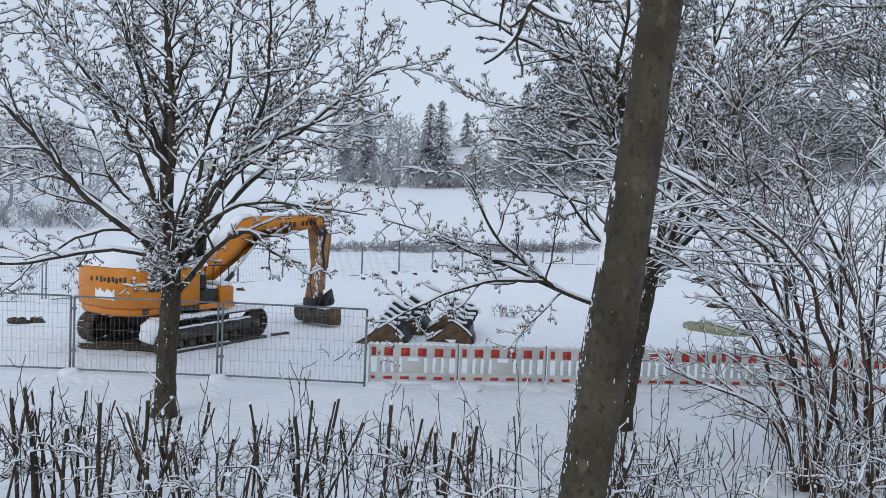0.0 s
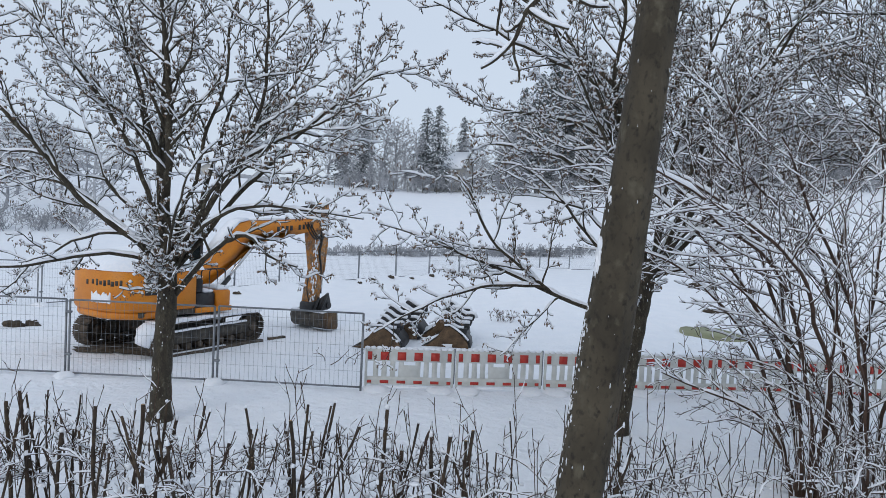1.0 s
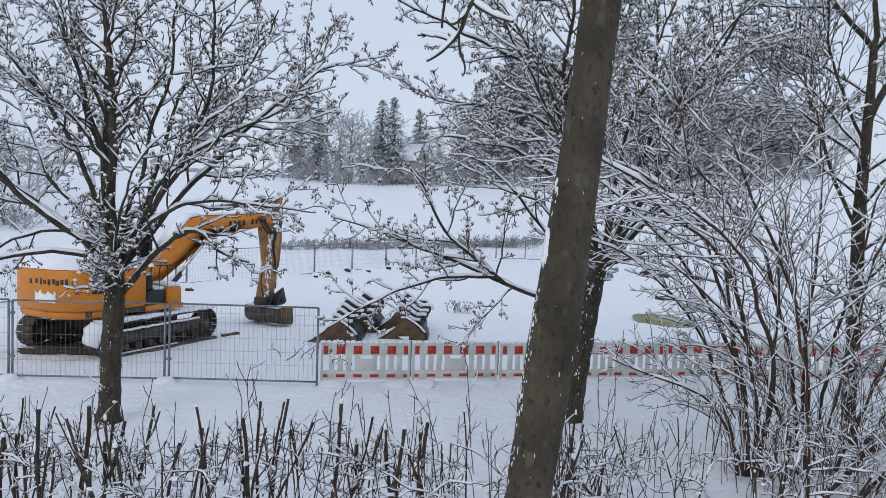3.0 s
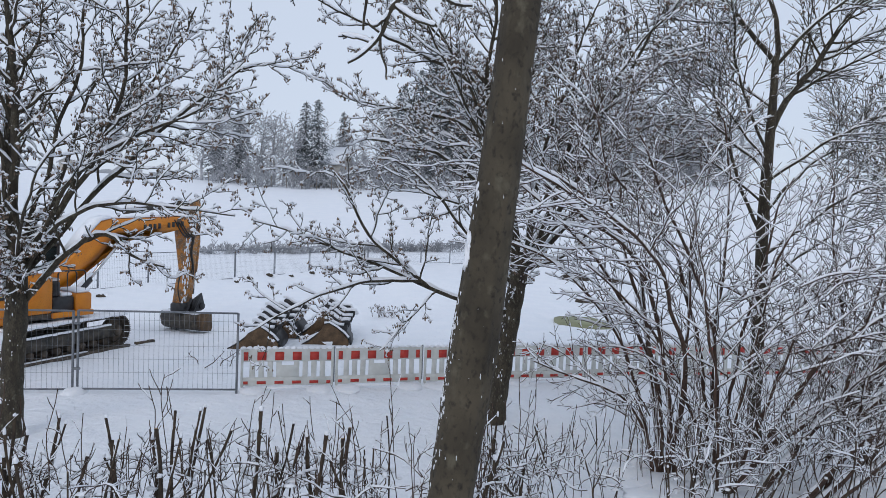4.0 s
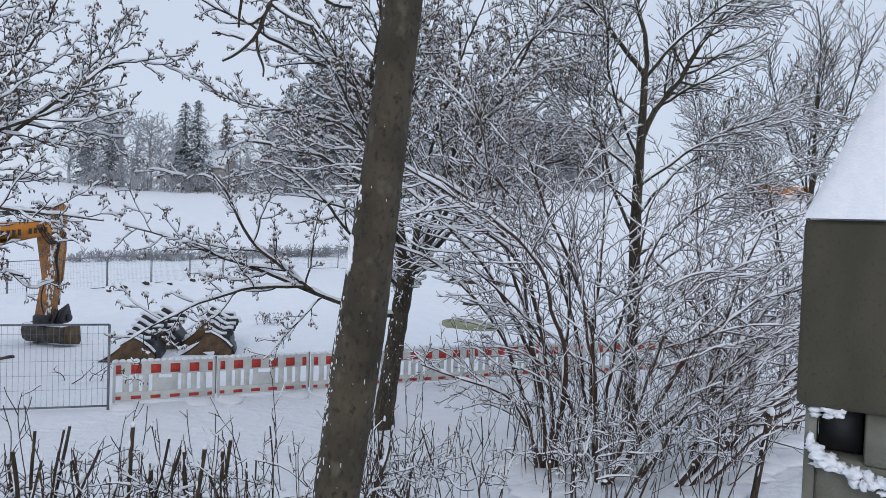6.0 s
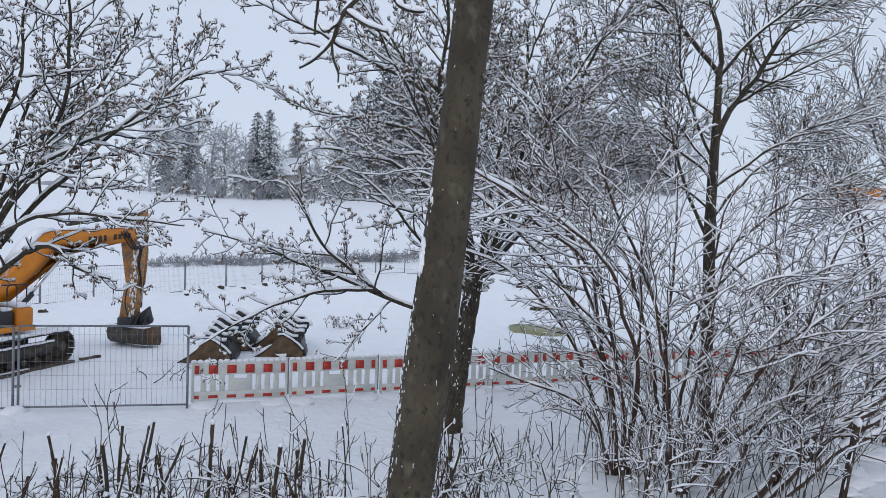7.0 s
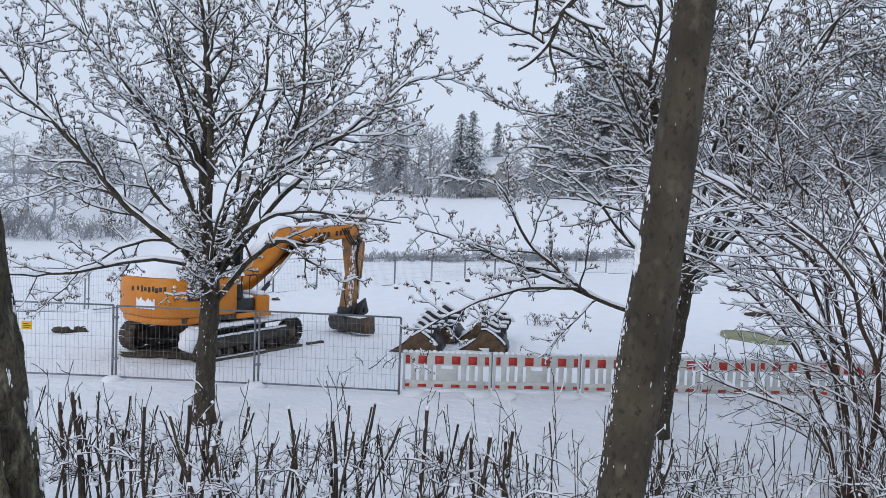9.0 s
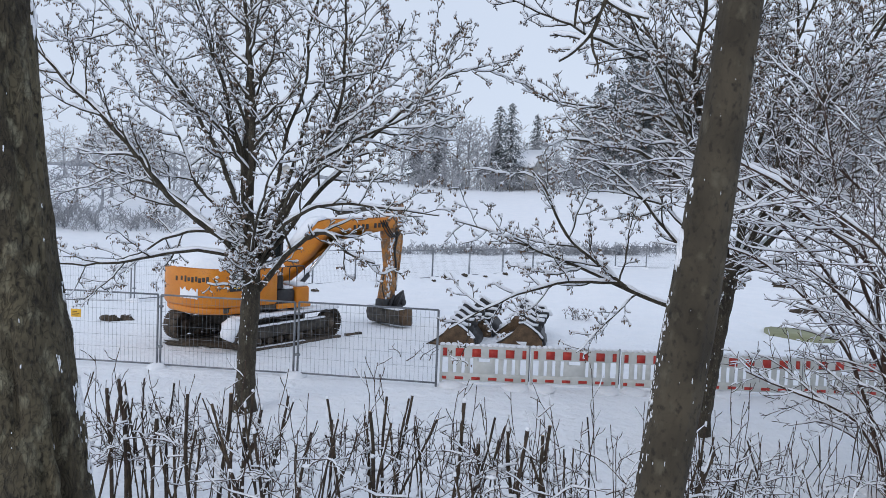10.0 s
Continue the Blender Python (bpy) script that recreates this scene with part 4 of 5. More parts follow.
PANEL = fence_panel()
PANEL.matrix_basis = Matrix.Translation((-5.66, 16.02, 0)) @ Matrix.Rotation(0.0, 4, "Z")
fence_run([(-19.6, 15.3), (-16.12, 15.52), (-12.64, 15.74), (-9.16, 15.92), (-5.66, 16.02)])
fence_run([(-23.2, 25.2), (-19.7, 25.75), (-16.2, 26.3), (-14.7, 29.3), (-13.2, 32.3), (-11.7, 35.3), (-10.2, 38.3), (-8.45, 41.3), (-6.69, 44.3), (-4.6, 47.1), (-2.5, 49.9), (-0.4, 52.7), (1.7, 55.5), (3.8, 58.3), (6.4, 60.6), (9.2, 62.6), (12.2, 64.4)])

sg = thing("warning_sign", "small yellow notice plate fixed to the fence mesh", "sign")
b = Build()
b.box(-11.47, -11.20, 15.785, 15.795, 1.14, 1.34, None, 0.002)
part("plate", b, SIGN, sg)
b = Build()
for i, c in enumerate((-11.27, -11.24, -11.30)):
    b.box(-11.43, c, 15.781, 15.7845, 1.18 + 0.045 * i, 1.195 + 0.045 * i)
part("print", b, BLACK, sg, "unreadable dark printing")


# ---- red and white barriers ----
def barrier():
    """A plastic barrier panel 2.1 m long with slots, on two feet."""
    root = thing("barrier", "red and white plastic barrier panel with snowy top", "barrier", group="row of red and white barriers")
    w = 2.12
    b = Build()
    b.box(0.0, w, -0.02, 0.02, 0.66, 0.96, None, 0.012)
    b.box(0.0, w, -0.02, 0.02, 0.10, 0.29, None, 0.012)
    b.box(0.0, 0.06, -0.028, 0.028, 0.06, 0.98, None, 0.012)
    b.box(w - 0.06, w, -0.028, 0.028, 0.06, 0.98, None, 0.012)
    x = 0.10
    for i in range(11):
        a = 0.06 + (w - 0.12) * i / 10 - 0.0625
        if i in (0, 5, 10):
            continue
        b.box(a, a + 0.125, -0.016, 0.016, 0.285, 0.665, None, 0.008)
    b.box(0.80, 1.28, -0.018, 0.018, 0.29, 0.57, None, 0.01)
    part("panel", b, PLASTIC, root)
    for x0, x1 in ((0.065, 0.165), (0.365, 0.57), (0.765, 0.97), (1.165, 1.37), (1.565, 1.77), (1.96, 2.055)):
        b = Build()
        b.box(x0, x1, -0.0245, -0.0215, 0.69, 0.885)
        part("red_sheet", b, RED, root)
        b = Build()
        b.box(x0, x1, -0.0245, -0.0215, 0.135, 0.205)
        part("red_sheet", b, RED, root)
    s = Build()
    rg = random.Random(5)
    for i in range(15):
        s.blob((0.05 + i * 0.141, 0, 0.965), (0.075, 0.035, 0.045 * rg.uniform(0.8, 1.25)), i, 0.12, 5, 8, 0.6)
    part("top_snow", s, SNOW_CAP, root, "scalloped line of snow", kind="stuff")
    for x in (0.3, w - 0.3):
        b = Build()
        b.box(x - 0.12, x + 0.12, -0.3, 0.3, -0.03, 0.05, None, 0.03)
        part("foot", b, STEEL, root, "dark recycled-plastic foot")
    b = Build()
    for x in (0.3, w - 0.3):
        b.blob((x, 0.0, -0.02), (0.34, 0.52, 0.11), 3, 0.12, 9, 14, 0.9)
    part("foot_snow", b, SNOW_CAP, root, "snow on the feet", kind="stuff")
    b = Build()
    b.tube([(0.05, -0.03, 0.045), (w - 0.05, -0.03, 0.045)], 0.03, 8)
    part("base_tube", b, SNOW_CAP, root, "white base tube under snow")
    b = Build()
    b.tube([(w + 0.01, 0, 0.15), (w + 0.01, 0, 1.0)], 0.02, 8)
    part("hinge_pin", b, GALV, root)
    return root


run = [(-2.2, 16.3), (-0.05, 16.55), (2.1, 16.9), (4.3, 17.27), (6.42, 17.52), (8.5, 17.78), (10.6, 17.95), (12.7, 18.1), (14.8, 18.25)]
BAR = barrier()
for i, ((x0, y0), (x1, y1)) in enumerate(zip(run, run[1:])):
    m = Matrix.Translation((x0, y0, ground(x0, y0) + (0, 0.01, -0.01)[i % 3])) @ Matrix.Rotation(math.atan2(y1 - y0, x1 - x0), 4, "Z")
    if i:
        copy_thing(BAR, m)
    else:
        BAR.matrix_basis = m


# ---- excavator ----
def arc(cx, cz, r, a0, a1, n):
    return [(cx + r * math.cos(radians(a0 + (a1 - a0) * i / n)), cz + r * math.sin(radians(a0 + (a1 - a0) * i / n))) for i in range(n + 1)]


UPRIGHT = Matrix.Rotation(radians(90), 4, "X")     # prism drawn in x, z; its depth runs towards -y


def side_plate(b, poly, y0, y1, bevel=0.0, m=None):
    """A polygon in x, z between y0 and y1."""
    b.prism(poly, -y1, -y0, (m or Matrix()) @ UPRIGHT, bevel)


def strip(b, line, y0, y1, thick, m=None):
    """A bent plate whose section follows line in x, z."""
    p = np.array(line, float)
    t = np.gradient(p, axis=0)
    t /= np.linalg.norm(t, axis=1)[:, None]
    n = np.stack((-t[:, 1], t[:, 0]), -1) * thick
    k = len(p)
    v = [(x, y, z) for q in (p, p + n) for y in (y0, y1) for x, z in q]
    a, c, d, e = 0, k, 2 * k, 3 * k
    q = []
    for i in range(k - 1):
        q += [(a + i, a + i + 1, c + i + 1, c + i), (d + i + 1, d + i, e + i, e + i + 1), (a + i + 1, a + i, d + i, d + i + 1), (c + i, c + i + 1, e + i + 1, e + i)]
    q += [(a, c, e, d), (c + k - 1, a + k - 1, d + k - 1, e + k - 1)]
    b.add(moved(np.array(v), m), q)


def excavator():
    root = thing("excavator", "yellow tracked excavator with a snow-covered deck parked on site", "excavator",
                 Matrix.Translation((-8.67, 20.47, 0)) @ Matrix.Rotation(radians(58), 4, "Z"))
    under = Matrix.Rotation(radians(8), 4, "Z") @ Matrix.Translation((0.14, 0, 0))
    # undercarriage
    L, H, W, G = 4.4, 0.92, 0.6, 1.3
    r = H / 2 - 0.04
    for side in (-1, 1):
        y = side * G
        b = Build()
        side_plate(b, [(-1.7, 0.3), (1.75, 0.3), (1.9, 0.45), (1.75, 0.62), (-1.65, 0.66), (-1.85, 0.48)], y - 0.2, y + 0.2, 0.03, under)
        frame_ob = part("track_frame", b, STEEL, root)
        for x, name in ((-L / 2 + r + 0.04, "sprocket"), (L / 2 - r - 0.04, "idler")):
            b = Build()
            side_plate(b, arc(x, 0.46, r - 0.08, 0, 345, 23), y - 0.12, y + 0.12, 0.03, under)
            side_plate(b, arc(x, 0.46, 0.16, 0, 330, 11), y - 0.26, y + 0.26, 0.02, under)
            part(name, b, TRACKSTEEL, frame_ob)
        for i in range(7):
            b = Build()
            side_plate(b, arc(-1.3 + i * 0.43, 0.2, 0.1, 0, 330, 11), y - 0.24, y + 0.24, 0.02, under)
            part("roller", b, TRACKSTEEL, frame_ob)
        shoe = Build()
        shoe.box(-0.085, 0.085, -W / 2, W / 2, -0.02, 0.012, None, 0.006)
        shoe.box(-0.08, -0.06, -W / 2, W / 2, 0.012, 0.038)
        shoe.box(-0.01, 0.01, -W / 2, W / 2, 0.012, 0.032)
        shoe.box(0.05, 0.07, -W / 2, W / 2, 0.012, 0.032)
        me = shoe.mesh("track_shoe", TRACKSTEEL, False)
        straight = L - 2 * r - 0.08
        total = 2 * straight + 2 * math.pi * r
        n = round(total / 0.19)
        loop = part("track_belt", side_belt(L, r, y, under), TRACKSTEEL, root)
        for i in range(n):
            s = total * i / n
            if s < straight:
                x, z, a = -straight / 2 + s, 0.46 + r, 0
            elif s < straight + math.pi * r:
                a = (s - straight) / r
                x, z = straight / 2 + r * math.sin(a), 0.46 + r * math.cos(a)
            elif s < 2 * straight + math.pi * r:
                x, z, a = straight / 2 - (s - straight - math.pi * r), 0.46 - r, math.pi
            else:
                a = math.pi + (s - 2 * straight - math.pi * r) / r
                x, z = -straight / 2 + r * math.sin(a), 0.46 + r * math.cos(a)
            ob = part("track_shoe", me, None, loop)
            ob.matrix_basis = under @ Matrix.Translation((x, y, z)) @ Matrix.Rotation(a, 4, "Y")
        b = Build()
        rg = random.Random(31 + side)
        k = 40
        up, wid = [], []
        for i in range(k + 1):
            x = -L / 2 + 0.25 + (L - 0.4) * i / k
            up.append((x, y - 0.02, 0.90 + 0.015 * rg.uniform(-1, 1)))
        strip(b, [(p[0], p[2]) for p in up], y - 0.3, y + 0.3, 0.075, under)
        strip(b, [(-1.5 + 0.1 * i, 0.655 + 0.01 * rg.uniform(-1, 1)) for i in range(30)], y + side * 0.2, y + side * 0.30, 0.05, under)
        if side < 0:
            b.blob(tuple(under @ Vector((-L / 2 + 0.1, y, 0.62))), (0.34, 0.32, 0.34), 4, 0.12, 9, 14)
        part("track_snow", b, SNOW_CAP, root, "snow lying on the track", kind="stuff")
    b = Build()
    b.box(-1.1, 1.1, -1.1, 1.1, 0.45, 0.85, under, 0.1)
    b.box(-0.5, 0.5, -1.3, 1.3, 0.4, 0.75, under, 0.1)
    part("chassis", b, STEEL, root)
    b = Build()
    b.prism([(0.78 * math.cos(a), 0.78 * math.sin(a)) for a in np.arange(0, 6.28, 0.22)], 0.8, 1.12, None, 0.03)
    part("slew_ring", b, STEEL, root)
    # deck and superstructure
    b = Build()
    b.box(-1.9, 1.1, -1.35, 1.35, 1.06, 1.22, None, 0.03)
    part("deck", b, STEEL, root)
    tail = [(-1.1, -1.44)] + [(-1.35 + 1.22 * math.copysign(abs(math.cos(radians(a))) ** 0.75, math.cos(radians(a))), 1.46 * math.copysign(abs(math.sin(radians(a))) ** 0.75, math.sin(radians(a)))) for a in range(-100, -261, -8)] + [(-1.1, 1.44)]
    b = Build()
    b.prism(tail, 1.22, 2.34, None, 0.07)
    b.prism([(x * 0.97 - 0.01, y * 0.95) for x, y in tail], 1.02, 1.24, None, 0.06)
    part("counterweight", b, YELLOW, root)
    b = Build()
    b.box(-1.09, -0.15, -1.42, -0.45, 1.22, 2.32, None, 0.05)
    b.box(-1.09, 0.1, -0.44, 1.42, 1.22, 2.32, None, 0.05)
    b.box(-1.9, -0.2, -0.9, 0.9, 2.3, 2.62, None, 0.12)
    part("engine_housing", b, YELLOW, root)
    b = Build()
    b.box(-0.82, -0.20, -1.432, -1.422, 1.30, 2.22)
    part("side_door", b, YELLOW, root)
    b = Build()
    tail_sheet(b, 255, 269.5, 1.68, 2.26, 0.006, 0.012)
    badge = part("badge", b, BLACK, root, "black badge with a plain white and yellow mark")
    for a0 in (256.2, 260.6, 265.0):
        b = Build()
        tail_sheet(b, a0, a0 + 3.2, 1.92, 2.15, 0.0185, 0.004)
        part("mark", b, WHITE, badge)
    b = Build()
    tail_sheet(b, 260.0, 266.5, 1.76, 1.86, 0.0185, 0.004)
    part("mark", b, LOGOYELLOW, badge)
    b = Build()
    b.box(-0.12, 0.55, -1.34, -0.6, 1.22, 1.62, None, 0.04)
    b.box(-0.10, 0.16, -1.30, -0.5, 1.62, 2.05, None, 0.05)
    part("battery_box", b, BLACK, root)
    b = Build()
    b.box(0.57, 1.06, -1.40, -0.55, 1.20, 1.68, None, 0.04)
    b.box(-0.15, 1.1, -1.43, -0.5, 1.07, 1.21, None, 0.02)
    part("tool_box", b, YELLOW, root)
    for x in (0.02, 0.3):
        b = Build()
        b.tube([(x, -1.36, 1.5), (x, -1.36, 2.25), (x + 0.06, -1.36, 2.32), (x + 0.5, -1.36, 2.32), (x + 0.56, -1.36, 2.25), (x + 0.56, -1.36, 1.6)], 0.022, 7)
        part("handrail", b, BLACK, root)
    # cab
    b = Build()
    for x, y in ((-0.05, 0.45), (-0.05, 1.35), (1.35, 0.45), (1.35, 1.35)):
        b.box(x - 0.05, x + 0.05, y - 0.05, y + 0.05, 1.22, 2.92, None, 0.015)
    b.box(-0.12, 1.42, 0.38, 1.42, 2.88, 3.0, None, 0.04)
    b.box(-0.1, 1.4, 0.4, 1.4, 1.22, 1.75, None, 0.03)
    cab = part("cab", b, BLACK, root, "black-framed operator cab")
    for x0, x1, y0, y1 in ((0.0, 1.3, 0.42, 0.43), (0.0, 1.3, 1.37, 1.38), (1.36, 1.37, 0.5, 1.3), (-0.07, -0.06, 0.5, 1.3)):
        b = Build()
        b.box(x0, x1, y0, y1, 1.76, 2.87)
        part("window", b, GLASS, cab, "dark cab glass")
    b = Build()
    b.box(-0.1, 1.4, 0.4, 1.4, 3.0, 3.14, None, 0.06)
    part("cab_snow", b, SNOW_CAP, root, "snow on the cab roof", kind="stuff")
    # snow on the hood
    b = Build()
    rg = random.Random(8)
    g = 22
    v, q = [], []
    for i in range(g + 1):
        for j in range(g + 1):
            x = -2.54 + (0.18 + 2.54) * i / g
            half = 1.40 * max(0.0, 1 - max(0, (-x - 1.35) / 1.22) ** 2.7) ** 0.4
            y = -half + 2 * half * j / g
            e = min(i, g - i, j, g - j) / 3
            z = 2.36 + 0.30 * (1 - math.exp(-e * 1.4)) + 0.3 * math.exp(-((x + 1.05) / 0.85) ** 2 - (y / 0.85) ** 2) + 0.05 * noise.noise(Vector((x * 1.6, y * 1.6, 1))) - (0.03 * abs(noise.noise(Vector((x * 6, y * 6, 3)))) if e == 0 else 0)
            if e == 0:
                z = 2.315 - 0.05 * max(0, noise.noise(Vector((x * 5, y * 5, 3))))
                x, y = x * 1.008, y * 1.03
            v.append((x, y, z))
    q = [(i * (g + 1) + j, (i + 1) * (g + 1) + j, (i + 1) * (g + 1) + j + 1, i * (g + 1) + j + 1) for i in range(g) for j in range(g)]
    b.add(v, q)
    part("hood_snow", b, SNOW_CAP, root, "deep rounded snow on the hood", kind="stuff")
    b = Build()
    b.box(0.60, 1.04, -1.38, -0.58, 1.68, 1.80, None, 0.05)
    b.box(0.17, 0.52, -1.32, -0.62, 1.62, 1.71, None, 0.04)
    b.box(-0.10, 0.15, -1.28, -0.55, 2.05, 2.13, None, 0.03)
    part("tool_box_snow", b, SNOW_CAP, root, "snow on the tool box", kind="stuff")
    # worn patch of snow and faded lettering on the tail
    b = Build()
    tail_sheet(b, 184, 211, 1.46, 1.70, 0.002, 0.02, 0.09)
    part("tail_snow", b, SNOW_CAP, root, "flat snow stuck to the tail", kind="stuff")
    for i in range(9):
        b = Build()
        b2 = radians(180 + i * 5.5)
        x, y = tail_point(b2, 0.004)
        m = Matrix.Translation((x, y, 1.98)) @ Matrix.Rotation(b2, 4, "Z")
        b.box(-0.004, 0.004, -0.045 + 0.01 * (i % 3), 0.045, -0.07 + 0.03 * (i % 2), 0.06 + 0.02 * (i % 3), m)
        part("worn_letter", b, STEEL, root, "faded unreadable dark lettering")
    # boom, stick, cylinders
    b = Build()
    side_plate(b, [(0.45, 1.55), (0.85, 1.5), (1.66, 2.1), (2.3, 2.62), (2.87, 2.92), (3.53, 3.22), (5.5, 3.42), (5.85, 3.5), (5.95, 3.72), (5.75, 3.9), (5.56, 3.86), (3.6, 3.76), (2.6, 3.72), (2.25, 3.62), (1.9, 3.3), (1.34, 2.63), (0.5, 1.85)], -0.27, 0.27, 0.02)
    boom = part("boom", b, YELLOW, root)
    for i in range(9):
        b = Build()
        if i == 4:
            continue
        x = 3.85 + i * 0.2
        z = 3.40 + (x - 3.85) * 0.08
        b.box(x, x + 0.12, -0.278, -0.2735, z, z + 0.17)
        part("letter", b, BLACK, boom, "dark unreadable lettering")
    b = Build()
    strip(b, [(1.45, 2.78), (1.92, 3.35), (2.27, 3.67), (2.62, 3.75)], -0.26, 0.26, 0.08)
    strip(b, [(2.62, 3.745), (3.6, 3.785), (4.6, 3.83), (5.5, 3.88)], -0.22, 0.24, 0.04)
    part("boom_snow", b, SNOW_CAP, boom, "snow on the boom", kind="stuff")
    b = Build()
    side_plate(b, [(5.62, 3.3), (5.72, 3.9), (6.1, 4.30), (6.3, 4.48), (6.42, 4.42), (6.48, 4.1), (6.48, 3.6), (6.36, 2.9), (6.16, 1.35), (6.1, 0.85), (5.7, 0.7), (5.6, 0.85), (5.72, 1.5), (5.86, 1.94)], -0.2, 0.2, 0.02)
    stick = part("stick", b, DIRTY_YELLOW, root, "muddy yellow stick with snow on it")
    b = Build()
    rg = random.Random(12)
    for i in range(90):
        f = rg.random() ** 0.8
        b.blob((5.56 + 0.2 * f + rg.uniform(0.0, 0.3), -0.2, 0.8 + 2.5 * f), (0.03 * rg.uniform(0.4, 1.5), 0.012, 0.05 * rg.uniform(0.4, 1.8)), i, 0.3, 4, 6)
    part("stick_snow", b, SNOW_CAP, stick, "frozen snow on the stick", kind="stuff")
    for y in (-0.42, 0.42):
        b = Build()
        b.tube([(1.05, y, 1.3), (1.75, y, 1.95)], 0.11, 12)
        cyl = part("boom_cylinder", b, BLACK, root)
        b = Build()
        b.tube([(1.75, y, 1.95), (2.75, y, 2.95)], 0.055, 10)
        part("rod", b, CHROME, cyl)
        b = Build()
        b.tube([(1.1, y - 0.02, 1.5), (1.8, y - 0.02, 2.13)], 0.055, 7)
        part("cylinder_snow", b, SNOW_CAP, cyl, "snow on the cylinder", kind="stuff")
    b = Build()
    b.tube([(3.3, 0, 3.98), (4.9, 0, 4.2)], 0.1, 12)
    cyl = part("stick_cylinder", b, STEEL, root)
    b = Build()
    b.tube([(4.9, 0, 4.2), (6.3, 0, 4.4)], 0.06, 10)
    part("rod", b, BLACK, cyl)
    b = Build()
    b.tube([(3.35, 0, 4.08), (4.85, 0, 4.28)], 0.075, 8)
    part("cylinder_snow", b, SNOW_CAP, cyl, "snow on the cylinder", kind="stuff")
    b = Build()
    b.tube([(6.5, 0, 4.0), (6.56, 0, 3.0), (6.44, 0, 1.9)], (0.08, 0.08, 0.075), 12)
    cyl = part("bucket_cylinder", b, DIRTY_YELLOW, root)
    b = Build()
    b.tube([(6.44, 0, 1.9), (6.36, 0, 1.1)], 0.045, 10)
    part("rod", b, CHROME, cyl)
    for k, (y, s) in enumerate(((-0.23, 0.0), (-0.26, 0.12), (-0.24, 0.24))):
        b = Build()
        t = np.linspace(0, 1, 14)
        b.tube(np.stack((5.15 + s + 0.95 * t + 0.1 * np.sin(t * 3), np.full(14, y - 0.04), 3.75 - 0.5 * np.sin(math.pi * t) - 0.2 * t + 0.1 * s), -1), 0.024, 6)
        b.tube(np.stack((6.0 + 0.2 * s + 0.05 * np.sin(t * 9 + s), np.full(14, y - 0.02), 3.5 - (1.6 + s) * t), -1), 0.022, 6)
        part("hose", b, RUBBER, root)
    b = Build()
    t = np.linspace(0, 1, 12)
    b.tube(np.stack((5.55 - 0.12 * np.sin(math.pi * t), np.full(12, -0.22), 1.9 - 1.0 * t), -1), 0.024, 6)
    part("hose", b, RUBBER, root)
    b = Build()
    b.box(5.5, 6.3, -0.24, 0.24, 0.52, 0.86, None, 0.06)
    side_plate(b, [(5.95, 0.5), (6.5, 0.52), (6.62, 0.8), (6.5, 1.15), (6.1, 0.95)], -0.3, -0.22, 0.01)
    side_plate(b, [(5.95, 0.5), (6.5, 0.52), (6.62, 0.8), (6.5, 1.15), (6.1, 0.95)], 0.22, 0.3, 0.01)
    side_plate(b, arc(6.5, 0.68, 0.13, 0, 330, 11), -0.34, 0.34, 0.01)
    b.tube([(6.05, -0.3, 0.55), (6.35, -0.33, 1.05)], 0.06, 8)
    b.tube([(5.75, -0.3, 0.6), (5.95, -0.33, 1.0)], 0.05, 8)
    part("quick_coupler", b, BLACK, root)
    bucket_parts(root, Matrix.Translation((6.05, 0, -0.12)), 0.85)
    return root


def tail_point(a, out=0.0):
    """A point on the rounded rear of the counterweight."""
    ca, sa = math.cos(a), math.sin(a)
    return -1.35 + (1.22 + out) * math.copysign(abs(ca) ** 0.75, ca), (1.46 + out) * math.copysign(abs(sa) ** 0.75, sa)


def tail_sheet(b, a0, a1, z0, z1, out, thick, ragged=0.0, n=18, rows=8):
    """A thin sheet lying on the rounded tail between two angles, its upper rim ragged."""
    v = []
    for o in (out, out + thick):
        for i in range(n + 1):
            a = radians(a0 + (a1 - a0) * i / n)
            x, y = tail_point(a, o if 0 < i < n else out + 0.3 * (o - out))
            top = z1 + ragged * 1.6 * noise.noise(Vector((i * 0.55, z1 * 9, 2)))
            low = z0 + 0.3 * ragged * noise.noise(Vector((i * 0.5, z0 * 9, 5)))
            v += [(x, y, low + (top - low) * j / rows) for j in range(rows + 1)]
    w, h = rows + 1, (n + 1) * (rows + 1)
    q = []
    for i in range(n):
        for j in range(rows):
            c = i * w + j
            q += [(c, c + w, c + w + 1, c + 1), (h + c, h + c + 1, h + c + w + 1, h + c + w)]
        q += [(i * w, h + i * w, h + i * w + w, i * w + w), (i * w + rows, i * w + w + rows, h + i * w + w + rows, h + i * w + rows)]
    for j in range(rows):
        c = n * w + j
        q += [(j, j + 1, h + j + 1, h + j), (c, h + c, h + c + 1, c + 1)]
    b.add(v, q)


def side_belt(L, r, y, m):
    b = Build()
    straight = L - 2 * r - 0.08
    line = arc(straight / 2, 0.46, r - 0.05, 90, -90, 12) + arc(-straight / 2, 0.46, r - 0.05, 270, 90, 12)
    line.append(line[0])
    strip(b, line, y - 0.12, y + 0.12, 0.03, m)
    return b


